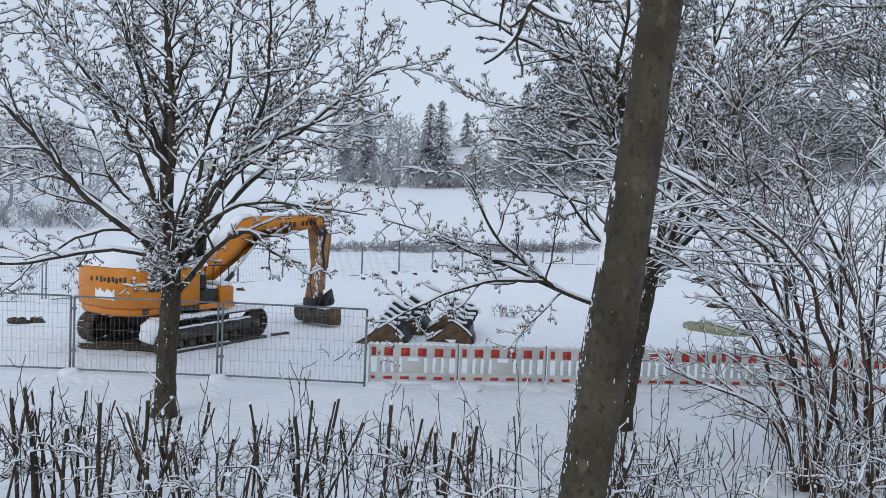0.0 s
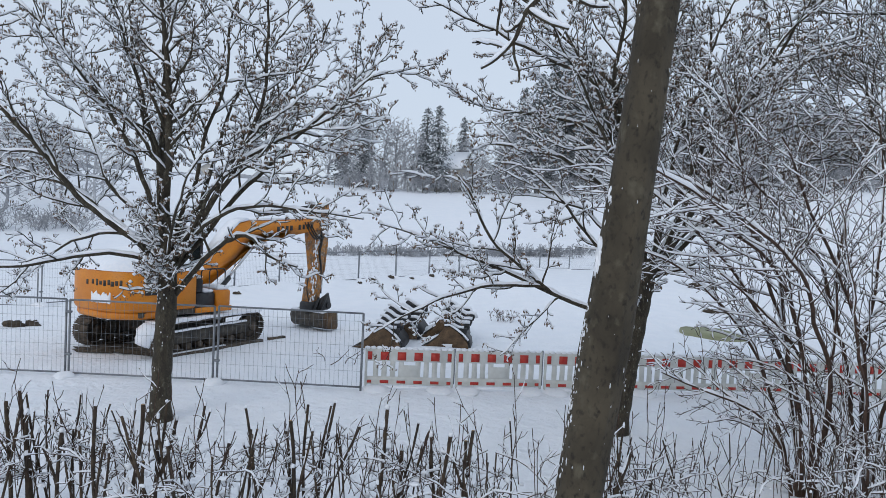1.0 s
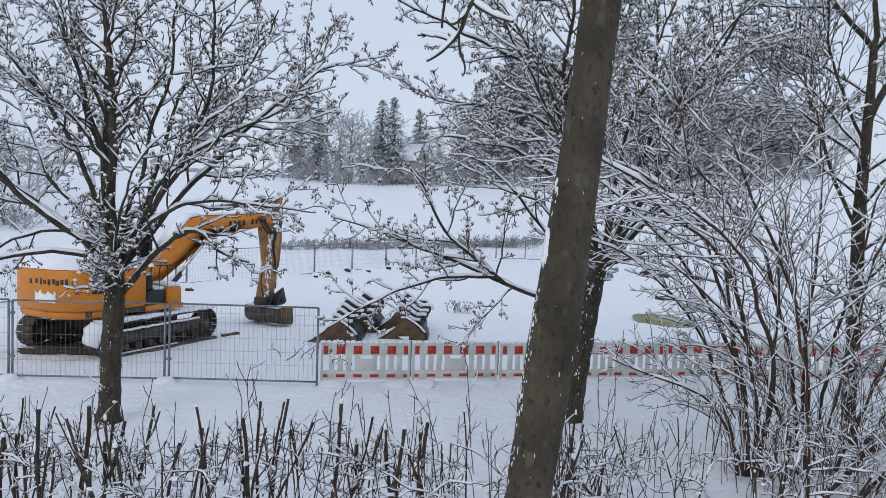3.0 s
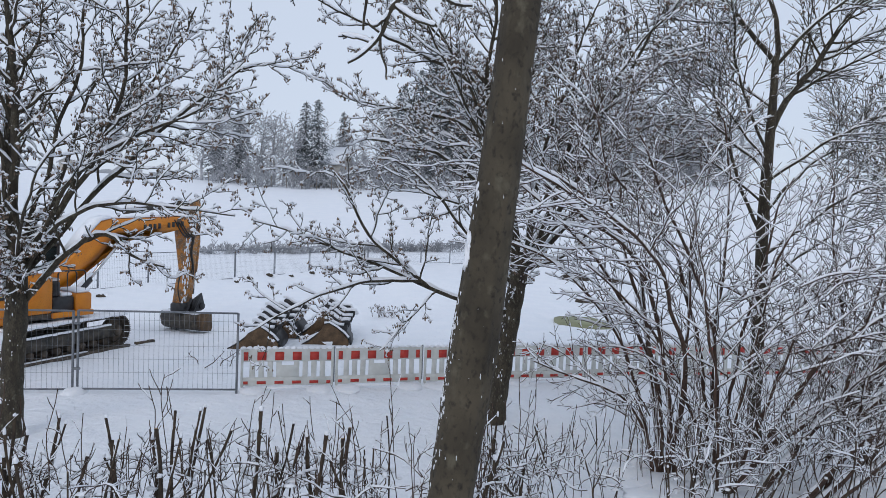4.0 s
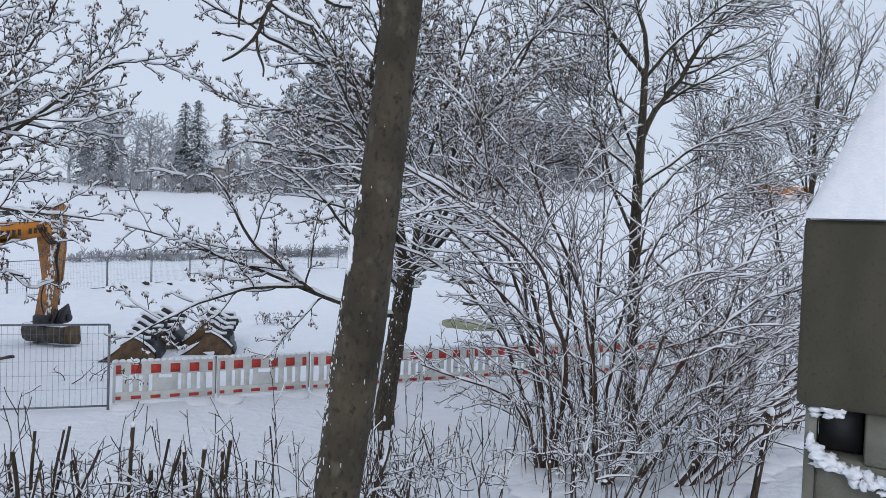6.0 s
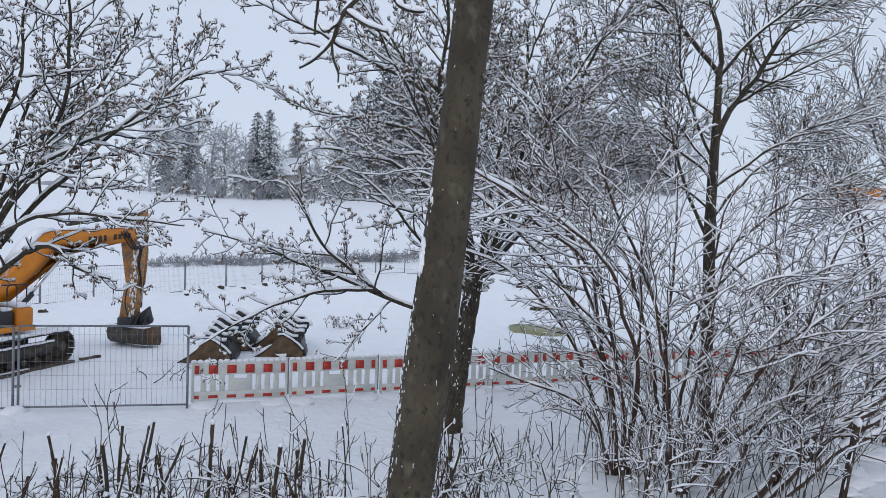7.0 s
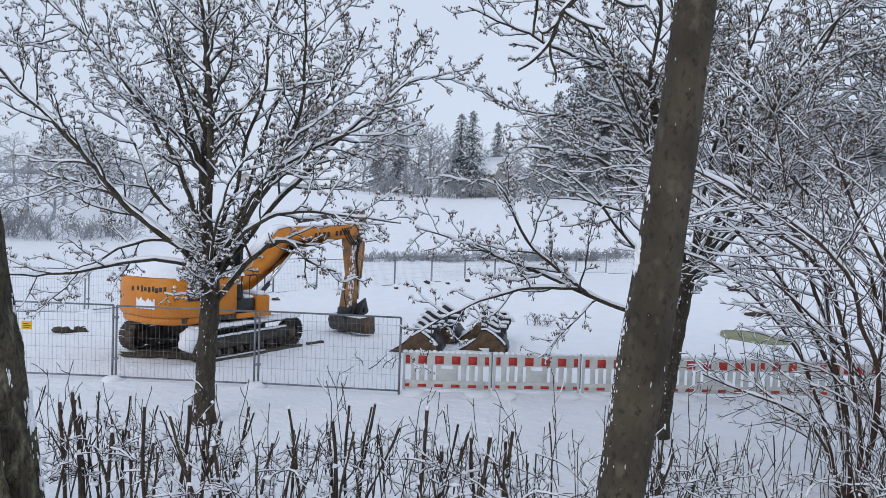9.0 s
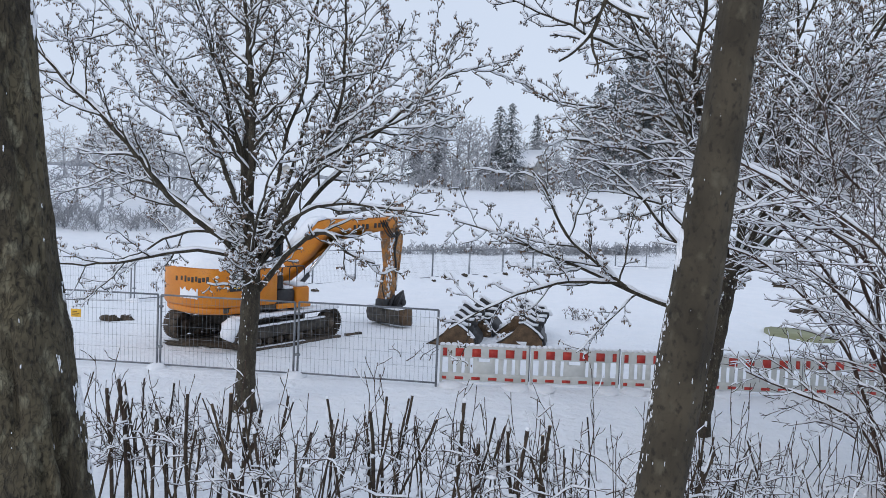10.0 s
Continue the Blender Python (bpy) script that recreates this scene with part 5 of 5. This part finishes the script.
def bucket_parts(root, m, half):
    """Wide grading bucket under the stick."""
    b = Build()
    line = [(-0.30, 0.62), (-0.36, 0.42), (-0.30, 0.16), (-0.15, 0.03), (0.1, 0.0), (0.34, -0.02)]
    strip(b, line, -half, half, 0.03, m)
    bucket = part("bucket", b, STEEL, root, "dark steel grading bucket")
    for y in (-half, half - 0.03):
        b = Build()
        side_plate(b, [(-0.30, 0.62), (-0.36, 0.42), (-0.30, 0.16), (-0.15, 0.03), (0.34, -0.02), (0.40, 0.08), (0.36, 0.60), (0.24, 0.66)], y, y + 0.03, 0.0, m)
        part("side_plate", b, RUST, bucket)
    b = Build()
    b.box(-0.31, -0.16, -half + 0.02, half - 0.02, 0.60, 0.67, m, 0.03)
    b.box(-0.1, 0.30, -half + 0.05, half - 0.05, 0.03, 0.14, m, 0.05)
    part("bucket_snow", b, SNOW_CAP, bucket, "snow in the bucket", kind="stuff")


excavator()


# ---- spare digging buckets ----
def spare_bucket(at, az, width, teeth, label, size=1.0, seed=0):
    m = Matrix.Translation(at) @ Matrix.Rotation(radians(-az), 4, "Z") @ Matrix.Scale(size, 4)
    root = thing("excavator_bucket", label, "bucket", m, "spare excavator buckets")
    rg = random.Random(seed)
    prof = [(-0.98, 0.0), (-0.72, 0.17), (-0.46, 0.38), (-0.30, 0.58), (-0.20, 0.68), (-0.10, 0.68), (0.14, 0.54), (0.36, 0.36), (0.50, 0.18), (0.52, 0.0), (0.0, -0.06)]
    for y in (0.0, width):
        b = Build()
        side_plate(b, prof, y, y + 0.045, 0.006)
        part("side_plate", b, RUST, root)
        b = Build()
        side_plate(b, [(-1.0, 0.0), (-0.72, 0.17), (-0.45, 0.38), (-0.50, 0.30), (-0.74, 0.10), (-0.98, -0.02)], y - 0.012, y + 0.06, 0.0)
        part("side_cutter", b, STEEL, root)
    b = Build()
    strip(b, [(-0.22, 0.66), (-0.10, 0.70), (0.15, 0.57), (0.38, 0.39), (0.53, 0.2), (0.56, 0.0)], 0.04, width, 0.035)
    shell = part("shell", b, BLACK, root, "black-painted curved shell")
    b = Build()
    strip(b, [(-0.26, 0.70), (-0.10, 0.72), (0.13, 0.59), (0.36, 0.42), (0.50, 0.26)], -0.03, 0.07, 0.05)
    part("rim_snow", b, SNOW_CAP, root, "snow along the side plate's rim", kind="stuff")
    for i in range(teeth):
        y = 0.10 + (width - 0.2) * (i + 0.5) / teeth
        m = Matrix.Translation((0.06 * i, 0, -0.10 + 0.125 * i + 0.02 * rg.random()))
        b = Build()
        side_plate(b, [(-0.25, 0.56), (-0.28, 0.84), (-0.22, 0.90), (-0.12, 0.86), (0.04, 0.75), (0.18, 0.69), (0.34, 0.70), (0.44, 0.72), (0.46, 0.60), (0.42, 0.50), (0.26, 0.46), (0.06, 0.52)], y - 0.09, y + 0.09, 0.012, m)
        part("tooth", b, BLACK, root)
        s = Build()
        top = [(-0.29, 0.885), (-0.22, 0.905), (-0.12, 0.865), (0.04, 0.755), (0.18, 0.695), (0.34, 0.705), (0.45, 0.70), (0.49, 0.58)][:rg.randint(6, 8)]
        strip(s, [(a, c + 0.02 * rg.random()) for a, c in top], y - 0.1, y + rg.uniform(0.1, 0.16), rg.uniform(0.055, 0.08), m)
        part("tooth_snow", s, SNOW_CAP, root, "snow on the tooth", kind="stuff")
    b = Build()
    b.blob((-0.2, width * 0.5, 0.05), (0.8, width * 0.5, 0.28), seed, 0.1, 7, 14, 0.7)
    part("drift", b, SNOW_CAP, root, "drifted snow inside", kind="stuff")


spare_bucket((-2.35, 21.35, 0), 4, 1.5, 4, "rusty digging bucket with black snow-striped teeth", 1.0, 1)
spare_bucket((-1.98, 23.15, 0.06), 8, 1.6, 3, "black-shelled digging bucket behind another under snow", 1.06, 3)
spare_bucket((-0.25, 22.1, 0), 4, 1.2, 4, "brown digging bucket with black snow-striped teeth", 1.0, 2)
spare_bucket((-0.42, 23.6, 0.05), 6, 1.4, 3, "brown digging bucket tipped behind another in snow", 1.06, 4)


# ---- clutter on the site ----
def lump(name, label, category, x, y, size, mat, seed, snow=True, lift=0.3):
    root = thing(name, label, category, Matrix.Translation((x, y, ground(x, y))))
    b = Build()
    b.blob((0, 0, size[2] * lift), size, seed, 0.35, 7, 11)
    part("clod", b, mat, root)
    if snow:
        b = Build()
        b.blob((0.1 * size[0], 0.25 * size[1], size[2] * (lift + 0.8)), (size[0] * 0.55, size[1] * 0.5, size[2] * 0.28), seed + 1, 0.3, 6, 10, 0.4)
        part("snow_cap", b, SNOW_CAP, root, "cap of snow")


for x, y, s in ((14.6, 44.5, 0.6), (12.4, 35.4, 0.38), (18.5, 46.3, 0.5), (13.1, 35.6, 0.3), (15.4, 44.2, 0.4)):
    lump("soil_clod", "dark lump of frozen soil poking from the snow", "soil", x, y, (s, s * 0.7, s * 0.42), SOIL, int(x * 7))
for x, y, s in ((-10.9, 33.4, 0.2), (-5.6, 42.6, 0.2), (-4.6, 44.4, 0.22), (-3.4, 45.6, 0.16), (-6.2, 41.6, 0.15), (-14.3, 21.8, 0.3), (-13.9, 22.1, 0.25), (-2.2, 47.4, 0.2), (0.6, 50.4, 0.2)):
    lump("soil_clod", "small dark clod on the pushed-up snow ridge", "soil", x, y, (s, s * 0.8, s * 0.5), SOIL, int(x * 7 + 100))

tw = Plant(61, 0.02, 0.7)
tw.limb()
for i in range(16):
    tw.grow((1.8 + tw.rg.gauss(0, 0.25), 28.8 + tw.rg.gauss(0, 0.2), 0), lean(tw.rg.gauss(0, 40), tw.rg.uniform(-90, 90)), lean(tw.rg.gauss(0, 50), 20), tw.rg.uniform(0.3, 0.6), 0.012, 2, 3, 0.12, 0.5)
tw.finish("dead_weed", "clump of brown dead weeds in the snow", "weed", TWIG)
tw = Plant(62, 0.0, 0.0)
for x, y in ((-3.7, 19.1), (-3.1, 18.9), (-2.85, 18.85), (-3.45, 18.6)):
    tw.limb()
    tw.grow((x, y, 0), lean(tw.rg.choice((-55, 50, -35))), lean(tw.rg.choice((-75, 60, 80))), tw.rg.uniform(0.45, 0.7), 0.013, 2, 3, 0.2, 0.6, 50, -0.1, 0.3)
tw.finish("fallen_twig", "thin dark twigs sticking out of the snow", "twig", TWIG)

for x0, y0, x1, y1, i in ((-7.95, 18.25, -6.2, 21.6, 0), (-6.1, 21.9, -5.7, 22.4, 1)):
    b = Build()
    m = Matrix.Translation((x0, y0, 0.02)) @ Matrix.Rotation(math.atan2(y1 - y0, x1 - x0), 4, "Z")
    ln = math.hypot(x1 - x0, y1 - y0)
    b.box(0, ln, -0.07, 0.07, -0.06, 0.045, m, 0.015)
    plank = thing("plank", "dark wet timber half buried in snow", "plank")
    part("board", b, TRACKSTEEL, plank)
    s = Build()
    s.box(0.0, ln * 0.6, -0.03, 0.075, 0.045, 0.065, m, 0.009)
    part("plank_snow", s, SNOW_CAP, plank, "snow along the timber", kind="stuff")
lump("soil_clod", "churned dark mud beside the tracks", "soil", -9.9, 18.95, (0.8, 0.4, 0.1), SOIL, 5, False, 0.1)
lump("soil_clod", "churned dark mud beside the tracks", "soil", -9.0, 19.3, (1.3, 0.9, 0.12), SOIL, 9, False, 0.1)


# ---- weathered housing close by ----
hx = thing("utility_housing", "weathered grey-brown cabinet with a thick snow cap", "housing", Matrix.Translation((3.94, 3.64, 0)) @ Matrix.Rotation(radians(-46), 4, "Z"))
b = Build()
b.box(0.0, 1.16, 0.0, 0.9, 2.96, 4.225, None, 0.035)
part("upper_case", b, WEATHERED, hx)
b = Build()
b.box(0.06, 0.13, 0.06, 0.86, -0.1, 2.955, None, 0.01)
b.box(0.13, 1.1, 0.10, 0.86, -0.1, 2.60, None, 0.02)
b.box(0.42, 1.1, 0.08, 0.86, 2.60, 2.955, None, 0.01)
part("plinth", b, CONCRETE, hx, "pale concrete plinth")
# a solid black block stands in for the deep shade inside the hollow
b = Build()
b.box(0.14, 0.41, 0.30, 0.84, 2.61, 2.95, None, 0.02)
part("hollow_shade", b, BLACK, hx, "solid black block painted as the hollow's shade")
b = Build()
v, g = [], 16
for i in range(g + 1):
    for j in range(g + 1):
        x, y = 1.17 * i / g, -0.02 + 0.94 * j / g
        e = min(1.0, min(j, g - j) / 3)
        rise = 0.02 + 2.15 * min(x, 0.45) - 1.2 * max(x - 0.55, 0)
        v.append((x, y, 4.236 + (0.03 + rise) * (0.25 + 0.75 * e) if 0 < j < g else 4.236))
b.add(v, [(i * (g + 1) + j, (i + 1) * (g + 1) + j, (i + 1) * (g + 1) + j + 1, i * (g + 1) + j + 1) for i in range(g) for j in range(g)])
part("snow_cap", b, SNOW_CAP, hx, "tall sloping cap of snow")
b = Build()
hr2 = random.Random(6)
for i in range(70):
    x = hr2.uniform(0.07, 0.85)
    b.blob((x, hr2.uniform(0.0, 0.09), 2.60 - 0.22 * max(0, x - 0.12) + hr2.gauss(0, 0.022) + (0.1 if x < 0.13 else 0)), (hr2.uniform(0.02, 0.06), 0.05, hr2.uniform(0.015, 0.045)), i, 0.4, 6, 9)
for i in range(14):
    b.blob((hr2.uniform(0.1, 0.3), 0.05, 2.93 + hr2.gauss(0, 0.012)), (0.035, 0.04, 0.018), i, 0.4, 6, 9)
part("ledge_snow", b, SNOW_CAP, hx, "snow lodged under the case", kind="stuff")


# ---- distance ----
def far_tree(seed, height, spread):
    p = Plant(seed, 0.0, 0.0, sides=(4, 3, 3, 3), least=0.03)
    rg = p.rg
    p.limb()
    h = height
    pts = np.array([(0.15 * math.sin(i), 0.15 * math.cos(i * 1.3), h * 0.75 * i / 8 - 0.3) for i in range(9)])
    p.wood.tube(pts, np.linspace(0.018 * h, 0.005 * h, 9), 6)
    for i in range(24):
        z = h * rg.uniform(0.12, 0.72)
        a = rg.uniform(0, 6.28)
        up = rg.uniform(0.35, 1.1)
        d = unit(np.array((math.cos(a), math.sin(a), up)))
        e = unit(np.array((math.cos(a), math.sin(a), up * 0.7)))
        p.grow((0, 0, z), d, e, h * spread * rg.uniform(0.5, 1) * (1.15 - z / h * 0.6), 0.0048 * h, 1, 3, h * 0.048, 0.5, 45, 0.3, 0.14, 0.03, 0.15, False)
    return p.wood


def far_shrub(seed, h, n=13, gap=0.13):
    p = Plant(seed, 0.0, 0.0, sides=(4, 3, 3, 3), least=0.022)
    p.limb()
    for i in range(n):
        a = p.rg.uniform(-75, 75)
        s = p.rg.uniform(0, 180)
        p.grow((p.rg.gauss(0, h * 0.2), p.rg.gauss(0, h * 0.2), -0.1), lean(a * 0.7, s), lean(a, s), h * p.rg.uniform(0.6, 1.1), 0.014 * h, 1, 3, h * gap, 0.5, 45, 0.2, 0.12, 0.022, 0.2, False)
    return p.wood


def conifer(seed, h):
    rg, wood, leaf, white = random.Random(seed), Build(), Build(), Build()
    wood.tube([(0, 0, -0.3), (0.05, 0, h * 0.5), (0, 0, h)], (0.02 * h, 0.012 * h, 0.02), 6)
    z = h * 0.1
    while z < h * 0.985:
        f = 1 - z / h
        reach = h * 0.30 * f ** 0.7 * rg.uniform(0.7, 1.15) + 0.15
        for i in range(5):
            a = rg.uniform(0, 6.28)
            ln = reach * rg.uniform(0.65, 1.1)
            k = max(3, int(ln / 0.45))
            for j in range(k):
                g = (j + 0.7) / k
                c = np.array((math.cos(a) * ln * g, math.sin(a) * ln * g, z + 0.1 * ln * g - 0.42 * ln * g * g))
                for s in range(3):
                    w = (0.42 * (1.25 - g) + 0.12) * (0.45 + 0.65 * f)
                    o = c + np.array([rg.gauss(0, 0.14) for _ in range(3)])
                    t = np.array((math.cos(a + rg.gauss(0, 0.7)), math.sin(a + rg.gauss(0, 0.7)), -0.35)) * w
                    n = np.array((-math.sin(a), math.cos(a), rg.gauss(0, 0.3))) * w * 0.4
                    (white if rg.random() < 0.3 else leaf).add([o - n, o + n, o + t * 1.3 + n * 0.3, o + t * 1.3 - n * 0.3 - (0, 0, 0.12), o + (0, 0, 0.1)], [(0, 1, 2, 3)], [(1, 0, 4), (2, 1, 4), (0, 3, 4), (3, 2, 4)])
        z += h * 0.028
    return wood, leaf, white


def plant_far(kind, x, y, scale, turn, name, label, category, group):
    root = thing(name, label, category, Matrix.Translation((x, y, ground(x, y) - 0.1)) @ Matrix.Rotation(turn, 4, "Z") @ Matrix.Diagonal((scale, scale, scale, 1)), group)
    for pn, me in kind:
        ob = part(pn, me, None, root)
        if pn != "trunk":
            ob["kind"] = "stuff"


broad = [[("crown", far_tree(200 + i, 12 + i, 0.42).mesh("crown", HAZY_FROST))] for i in range(4)]
tufts = [[("twig_growth", far_shrub(230 + i, 1.0, 9, 0.2).mesh("twig_growth", HAZY_FROST))] for i in range(3)]
bushes = [[("twig_growth", far_shrub(220 + i, 3.2).mesh("twig_growth", HAZY_FROST))] for i in range(3)]
firs = []
for i in range(3):
    w, l, c = conifer(240 + i, 13 + i)
    firs.append([("trunk", w.mesh("trunk", FARBARK)), ("needles", l.mesh("needles", HAZY_NEEDLE, False)), ("needle_snow", c.mesh("needle_snow", SNOW_CAP, False))])

fr = random.Random(90)


def polar(az, r):
    return r * math.sin(radians(az)), r * math.cos(radians(az))


# the grove at the top of the field
for i in range(44):
    az = -11.5 + 42 * (i + fr.random()) / 44
    x, y = polar(az, fr.uniform(129, 147))
    plant_far(broad[i % 4], x, y, fr.uniform(0.95, 1.3) * (0.75 if -2.5 < az < 2 else 1.0), fr.uniform(0, 6), "tree", "frosted bare tree at the top of the field", "tree", "trees at the field's top")
for az, r, s, k in ((-8.6, 131, 1.0, 0), (-2.7, 128, 1.12, 1), (-3.6, 139, 1.1, 2), (-0.6, 140, 1.0, 2), (4.2, 141, 1.5, 1), (5.4, 138, 1.8, 0), (6.6, 142, 1.95, 2), (7.7, 139, 2.0, 1), (8.9, 142, 1.85, 0), (10.0, 139, 1.7, 2), (3.0, 143, 1.3, 0),
                    (11.6, 143, 1.6, 1), (13.5, 143, 1.5, 2), (17.0, 143, 1.4, 0), (21.5, 143, 1.3, 1), (24.6, 141, 1.1, 2), (26.0, 138, 1.25, 1), (27.2, 141, 1.15, 0), (28.4, 139, 0.95, 2), (-10.2, 138, 0.9, 1), (19.4, 145, 1.5, 2)):
    x, y = polar(az, r)
    plant_far(firs[k], x, y, s, fr.uniform(0, 6), "conifer", "tall dark conifer dusted with snow", "tree", "conifers at the field's top")
for i in range(44):
    x, y = polar(-11 + 41 * (i + fr.random()) / 44, fr.uniform(122, 130))
    plant_far(bushes[i % 3], x, y, fr.uniform(0.9, 1.7), fr.uniform(0, 6), "shrub", "frosted shrub along the field edge", "shrub", "shrubs at the field's edge")
# woods to the left
for i in range(20):
    x, y = polar(-44 + 16 * (i + fr.random()) / 20, fr.uniform(82, 112))
    plant_far(broad[i % 4], x, y, fr.uniform(0.6, 0.85), fr.uniform(0, 6), "tree", "frosted bare tree in a roadside copse", "tree", "roadside copse")
for i in range(22):
    x, y = polar(-44 + 15 * (i + fr.random()) / 22, fr.uniform(74, 82))
    plant_far(bushes[i % 3], x, y, fr.uniform(0.5, 0.95), fr.uniform(0, 6), "shrub", "frosted shrub in front of the copse", "shrub", "roadside copse shrubs")
# scrub behind the rear fence
for i in range(80):
    f = (i + fr.random()) / 80
    x, y = -13 + 27 * f, 66 + 8 * f + fr.gauss(0, 0.8)
    plant_far(tufts[i % 3], x, y, fr.uniform(0.7, 1.35), fr.uniform(0, 6), "weed_tuft", "snow-dusted dead weeds behind the fence", "weed", "weeds behind the rear fence")


def far_wood(az0, az1, r, h, label, seed):
    """A distant wood: a thick lumpy mass of crowns along a bearing."""
    b, n = Build(), max(6, int((az1 - az0) * 4))
    rg = random.Random(seed)
    for i in range(n):
        az = az0 + (az1 - az0) * (i + rg.random()) / n
        x, y = polar(az, r + rg.uniform(-12, 12))
        z = ground(x, y)
        for _ in range(5):
            q = h * rg.uniform(0.16, 0.34)
            b.blob((x + rg.gauss(0, 5), y + rg.gauss(0, 4), z + h * rg.uniform(0.1, 0.62)), (q * rg.uniform(0.9, 1.5), q, q), rg.random(), 0.22, 5, 6)
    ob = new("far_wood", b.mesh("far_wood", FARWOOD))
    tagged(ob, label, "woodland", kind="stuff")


far_wood(-60, -8, 330, 11, "grey distant wood along the horizon, paled for haze", 1)
far_wood(20, 75, 300, 9, "grey distant wood along the horizon, paled for haze", 2)


def cottage(x, y, turn, w, d, h, roof, wallmat, panes=(-1, 1)):
    z = ground(x, y)
    root = thing("house", "small house with a snow-covered gable roof", "house", Matrix.Translation((x, y, z - 0.2)) @ Matrix.Rotation(radians(turn), 4, "Z"))
    b = Build()
    b.box(-w / 2, w / 2, -d / 2, d / 2, 0, h, None, 0.02)
    side_plate(b, [(-w / 2 + 0.01, h), (w / 2 - 0.01, h), (0, h + roof)], -d / 2 + 0.01, d / 2 - 0.01)
    part("wall", b, wallmat, root)
    for s in (-1, 1):
        b = Build()
        side_plate(b, [(s * (w / 2 + 0.4), h - 0.25), (s * (w / 2 + 0.4), h + 0.05), (0, h + roof + 0.35), (0, h + roof + 0.03)][::s], -d / 2 - 0.4, d / 2 + 0.4)
        part("roof", b, SNOW_CAP, root, "snow-covered roof slope")
    for i in panes:
        b = Build()
        b.box(i * w * 0.25 - 0.5, i * w * 0.25 + 0.5, -d / 2 - 0.05, -d / 2 + 0.02, 1.1, 2.3)
        part("window", b, GLASS, root)


x, y = polar(-1.6, 133)
cottage(x, y, 62, 5, 7, 4.4, 2.9, WALL)
x, y = polar(-20.5, 150)
cottage(x, y, 20, 2.6, 4.2, 2.2, 0.8, WALL, ())

# orange trailer at the field's rim
x, y = polar(42.0, 110)
tr = thing("trailer", "long orange flatbed trailer at the field's edge", "trailer", Matrix.Translation((x, y, ground(x, y))) @ Matrix.Rotation(radians(-40), 4, "Z"))
b = Build()
b.box(-3.7, 3.7, -1.2, 1.2, 0.7, 1.75, None, 0.08)
part("bed", b, ORANGE, tr)
for i in (-3.2, -2.0, 2.6):
    b = Build()
    side_plate(b, arc(i, 0.5, 0.5, 0, 330, 11), -1.25, -0.9, 0.05)
    part("wheel", b, RUBBER, tr)
b = Build()
b.blob((-2.2, 0, 1.95), (0.7, 0.6, 0.5), 3, 0.3)
part("load", b, STEEL, tr, "dark machinery on the bed")

# wire fence along the top of the field
for i in range(30):
    x, y = polar(-12 + 34 * i / 29, 121)
    root = thing("fence_post", "thin grey fence post at the field's top", "post", Matrix.Translation((x, y, ground(x, y))), "field fence posts")
    b = Build()
    b.tube([(0, 0, -0.2), (0, 0, 1.9)], 0.06, 6)
    part("post", b, GREYWOOD, root)
